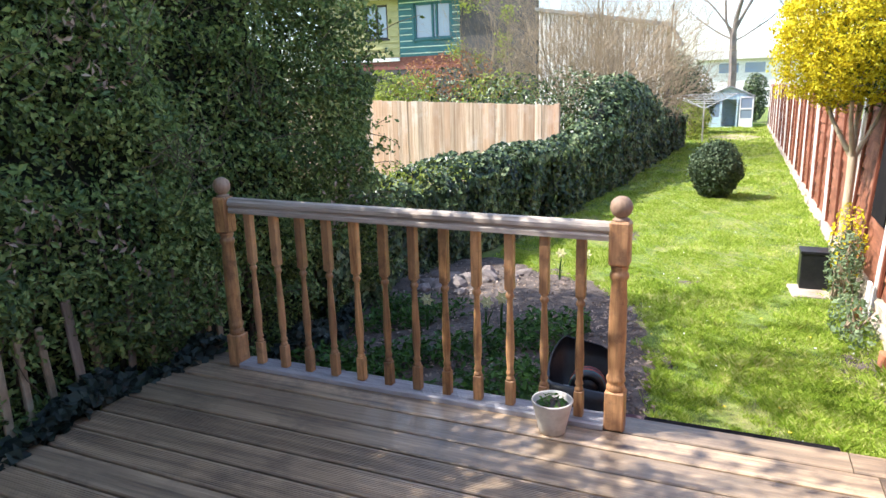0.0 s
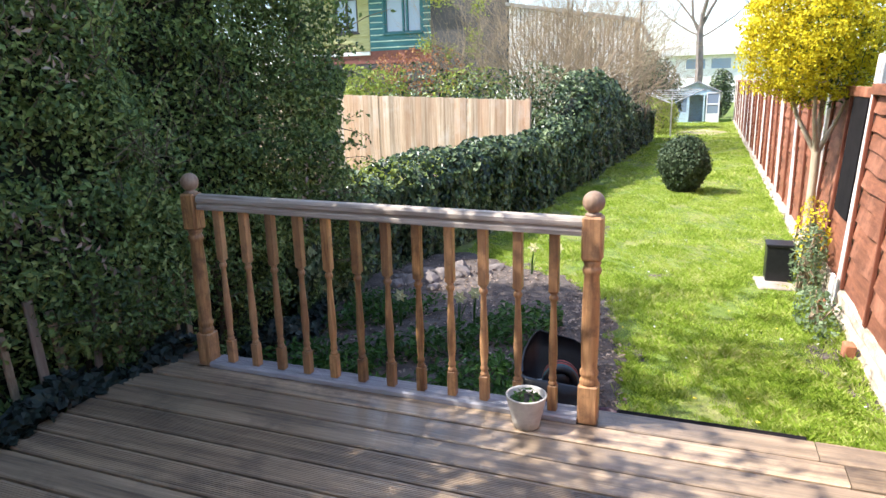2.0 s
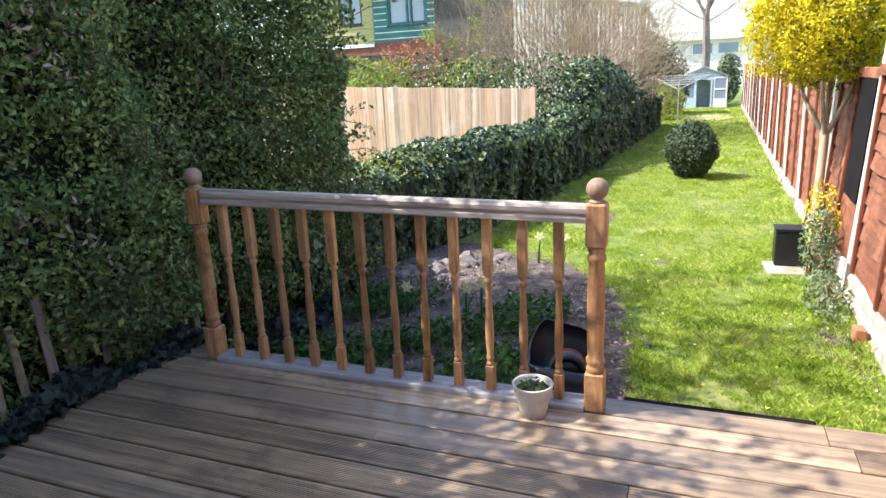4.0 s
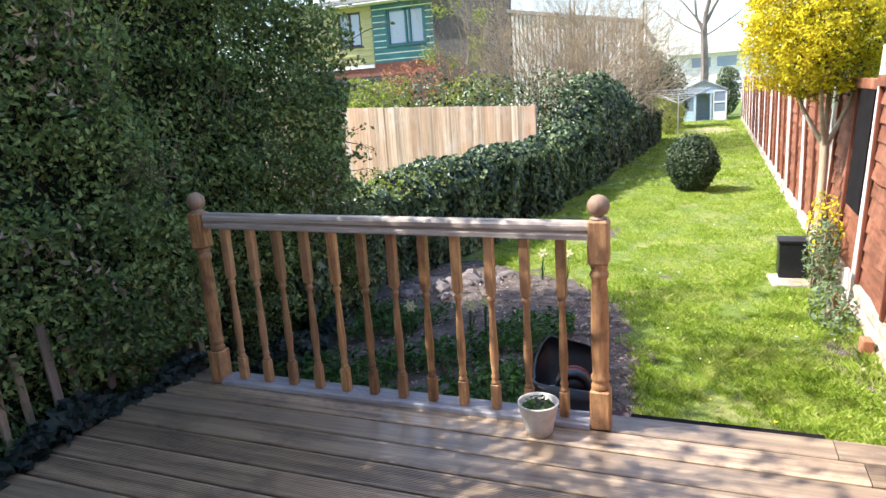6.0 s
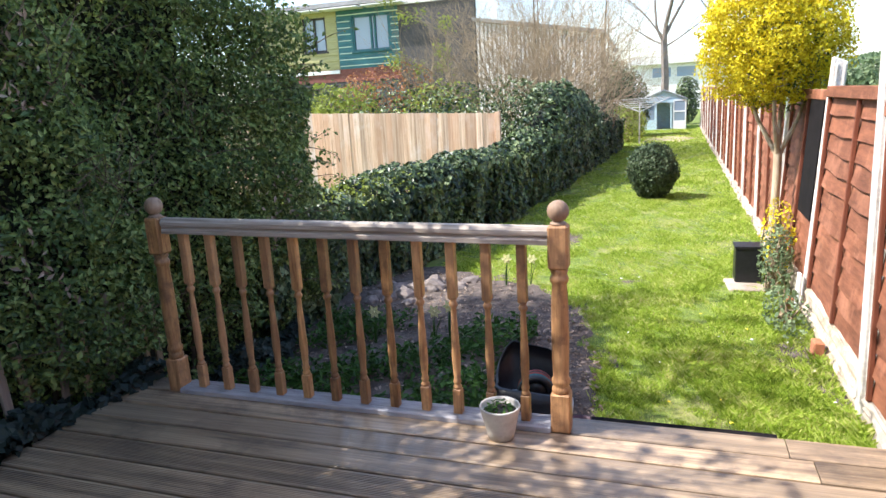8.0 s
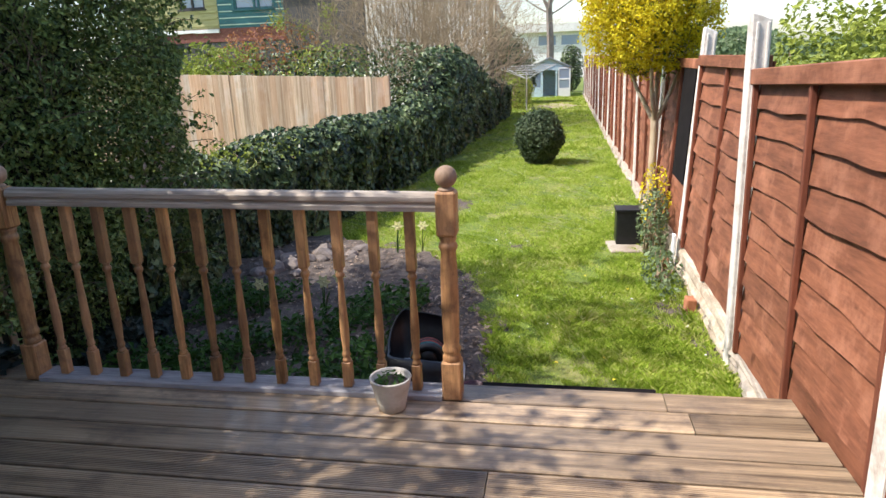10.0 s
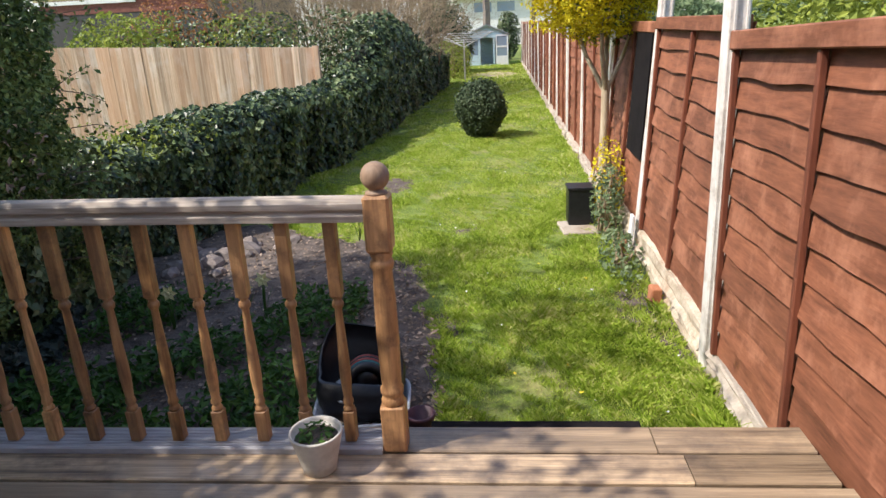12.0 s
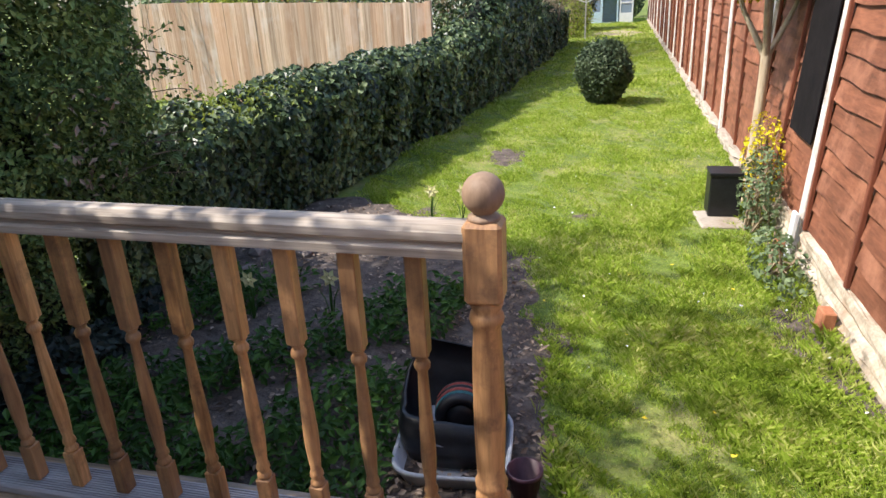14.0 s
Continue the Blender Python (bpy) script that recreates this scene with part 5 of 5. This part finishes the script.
part("red_band", box(-19.5, -0.02, 2.6 + Z, -11.6, 0.3, 3.18 + Z), M_REDB, house, "brick-red band")
part("white_band", box(-19.5, -0.09, 3.0 + Z, -14.9, -0.022, 3.16 + Z), M_WHITE, house)
part("back_block", box(-19.5, 0.3, 0, -10.4, 7, 6.0 + Z), M_RENDER, house)
part("flat_roof", box(-19.8, -0.5, 6.01 + Z, -11.62, 7.2, 6.2 + Z), M_ROOF, house, "dark flat roof edge")
part("parapet", box(-11.6, -0.42, 5.8 + Z, -7.95, 0.1, 6.15 + Z), M_RIB, house)
for i in range(9):
    z = 3.3 + 0.29 * i + Z
    for x0, x1 in ((-14.85, -14.2), (-12.1, -11.65)) if 3.95 + Z - 0.1 < z < 5.6 + Z else ((-14.85, -11.65),):
        part("batten", box(x0, -0.03, z, x1, -0.002, z + 0.045), M_LATH, house)
    for x0, x1 in ((-19.4, -16.83), (-15.42, -14.92)) if 4.05 + Z - 0.1 < z < 5.7 + Z else ((-19.4, -14.92),):
        part("weatherboard_lap", box(x0, -0.05, z, x1, -0.002, z + 0.1), M_YELLOW, house)
for k, (x0, x1, z0, z1) in enumerate((w1, w2)):
    win = part("window", box(x0, 0.05, z0, x1, 0.09, z0 + 0.09), M_TEALB if k else M_RENDER, house, "teal-framed double window" if k else "dark-framed window")
    mt = M_TEALB if k else M_RENDER
    bars = [(x0, x0 + 0.09), (x1 - 0.09, x1), ((x0 + x1) / 2 - 0.05, (x0 + x1) / 2 + 0.05)]
    if k:
        bars.append(((x0 + x1) / 2 + 0.16, (x0 + x1) / 2 + 0.25))
    for a, c in bars:
        part("frame_bar", box(a, 0.04, z0, c, 0.1, z1), mt, win)
    part("frame_bar", box(x0, 0.04, z1 - 0.09, x1, 0.1, z1), mt, win)
    part("pane", box(x0, 0.11, z0, x1, 0.12, z1), M_GLASS, win)
    part("sill", box(x0 - 0.06, -0.1, z0 - 0.06, x1 + 0.06, 0.05, z0), mt, win)
for k, x0 in enumerate((-17.6, -15.4, -13.2)):
    part("awning", box(x0, -0.9, 5.86 + Z, x0 + 2.0, -0.05, 5.91 + Z), M_WHITE, house, "white awning panel")

# ---- ribbed pale outbuilding ----
barn = thing("ribbed_outbuilding", "long pale building clad in vertical ribs under a grey roof", "building", (0, 28.0, G))


def barn_top(x):
    return 4.57 + Z - 0.172 * (x + 7.46)


def sloped(x0, x1, y0, y1, z_cut=0.0):
    b = box(x0, y0, 0, x1, y1, 1)
    for v in b.verts:
        if v.co.z > 0.5:
            v.co.z = barn_top(v.co.x) - z_cut
    return b


part("wall", sloped(-7.46, -2.3, 0.1, 0.4), M_TWIG, barn, "brown recessed wall between the ribs")
x = -7.46
while x < -2.4:
    part("rib", sloped(x, x + 0.115, 0.0, 0.098, 0.02), M_RIB, barn)
    x += 0.17
b = bmesh.new()
sec = ((-7.6, barn_top(-7.6)), (-7.6, barn_top(-7.6) + 0.14), (-2.25, barn_top(-2.25) + 0.14), (-1.75, 3.0 + Z), (-1.9, 2.9 + Z), (-2.3, barn_top(-2.3)))
fr = [b.verts.new((x, -0.15, z)) for x, z in sec]
bk = [b.verts.new((x, 0.6, z)) for x, z in sec]
b.faces.new(fr[::-1])
b.faces.new(bk)
for i in range(6):
    b.faces.new((fr[i], fr[(i + 1) % 6], bk[(i + 1) % 6], bk[i]))
bmesh.ops.recalc_face_normals(b, faces=b.faces)
part("roof", b, M_ROOF, barn, "grey sloping roof edge")

# ---- white bungalow far beyond the shed ----
bung = thing("white_bungalow", "low white building with dark windows beyond the shed", "building", (0, 62, G))
part("wall", box(-2.7, 0, 0, 5.6, 5, 3.9), M_WHITE, bung)
part("roof", box(-3.1, -0.5, 3.9, 6.0, 5.4, 4.6), M_RIB, bung)
for x0 in (-1.1, 0.9):
    wv = part("window", box(x0 - 0.06, -0.04, 2.74, x0 + 1.46, -0.003, 2.8), M_WHITE, bung)
    part("pane", box(x0, -0.02, 2.8, x0 + 1.5, -0.006, 3.6), M_GLASS, wv)
solo("brick_wall", box(2.0, 40, G, 5.0, 40.25, 1.1), M_REDB, "red brick garden wall beyond the shed", "wall", kind="structure")

# far tree line
rng = R(141)
n = 22000
xv = rng.uniform(-120, 120, n)
pts = np.stack([xv, 170 + rng.uniform(-8, 8, n), rng.random(n) * (5.5 + 2.5 * np.sin(xv * 0.07) + 1.2 * np.sin(xv * 0.31))], 1)
solo("far_woods", leaves("far_woods", pts, np.tile(np.array((0, -1.0, 0.5)), (n, 1)), 1.2, L_GREY, rng, 0.5, 0.8), L_GREY, "distant line of grey-green trees", "woods", kind="stuff", m=pose(0, 0, G))

# ---- lawn grass ----


def grass_at(rng, n, y0, y1, tall, width):
    y = rng.uniform(y0, y1, n)
    x0, x1 = hedge_x(y) - 0.1, np.interp(y, FENCE_Y, FENCE_X)
    x = x0 + (x1 - x0) * rng.random(n)
    p = np.stack([x, y, np.full(n, G)], 1)
    m1 = bumps(p, 2.6, 201)
    m2 = bumps(p, 7.0, 202)
    m3 = bumps(p, 24.0, 203)
    flat = np.stack([x, y, np.zeros(n)], 1)
    keep = (bed_mask(flat) < rng.uniform(-0.4, 0.35, n)) & (bare_mask(flat) < rng.uniform(0.0, 1.2, n))
    keep &= rng.random(n) < np.clip(0.85 + 0.3 * m1 + 0.3 * m2 + 0.35 * m3, 0.35, 1)
    edge = np.clip((0.35 - np.abs(x - x1)) / 0.35, 0, 1)
    nearby = np.clip((3.9 - y) / 0.9, 0, 1) * (1 + 0.8 * m2)
    h = tall * (0.72 + 0.3 * m1 + 0.45 * m2 + 0.4 * m3 + 0.4 * edge + 0.45 * nearby) * rng.uniform(0.5, 1.3, n)
    p[:, 2] += 0.018 * bumps(np.stack([x, y, np.zeros(n)], 1), 1.7, 5) - 0.005
    p, h = p[keep], np.maximum(h[keep], 0.012)
    k = len(p)
    a = rng.uniform(0, 6.283, k)
    side = np.stack([np.cos(a), np.sin(a), np.zeros(k)], 1) * width * rng.uniform(0.6, 1.3, k)[:, None]
    b_ = rng.uniform(0, 6.283, k)
    bend = np.stack([np.cos(b_), np.sin(b_), np.zeros(k)], 1) * (h * rng.uniform(0.2, 0.9, k))[:, None]
    up = np.stack([np.zeros(k), np.zeros(k), h], 1)
    v = np.stack([p - side, p + side, p + bend * 0.35 + up * 0.65 + side * 0.7, p + bend + up * 0.95], 1).reshape(-1, 3)
    i = np.arange(k)[:, None] * 4
    f = np.concatenate([i + np.array([[0, 1, 2]]), i + np.array([[0, 2, 3]])])
    return v, f


rng = R(210)
gr = thing("lawn_grass", "short sunlit lawn grass, longer beside the deck and fence", "grass", (0, 0, 0), kind="stuff")
for y0, y1, cnt, tall, wd in ((2.9, 5.0, 230000, 0.06, 0.0014), (5.0, 8.0, 150000, 0.045, 0.0022), (8.0, 13.0, 90000, 0.04, 0.004), (13.0, 22.0, 40000, 0.05, 0.009), (22.0, 36.0, 22000, 0.06, 0.016)):
    v, f = grass_at(rng, cnt, y0, y1, tall, wd)
    part("grass_blades", raw_mesh("grass_blades", v, f, L_GRASS), L_GRASS, gr)["kind"] = "stuff"
rng = R(211)
for nm, lab, cnt, mt, sz in (("daisies", "white daisies scattered over the lawn", 110, M_DAISY, 0.012), ("dandelions", "small yellow dandelion flowers in the grass", 16, M_DANDY, 0.02)):
    q = near(rng, cnt, -1.4, 1.1, 3.2, 13 if mt is M_DAISY else 6)
    q = q[bed_mask(np.c_[q, np.zeros(len(q))]) < -0.5]
    k = len(q)
    p = np.c_[q, G + 0.05 + rng.random(k) * 0.02]
    ang = np.arange(6) * math.pi / 3
    ring = np.stack([np.cos(ang), np.sin(ang), np.zeros(6)], 1) * sz * 0.5
    v = (p[:, None, :] + ring[None] + rng.normal(0, 0.003, (k, 6, 3))).reshape(-1, 3)
    solo(nm, raw_mesh(nm, v, np.arange(k * 6).reshape(k, 6), mt), mt, lab, "flowers", kind="stuff")
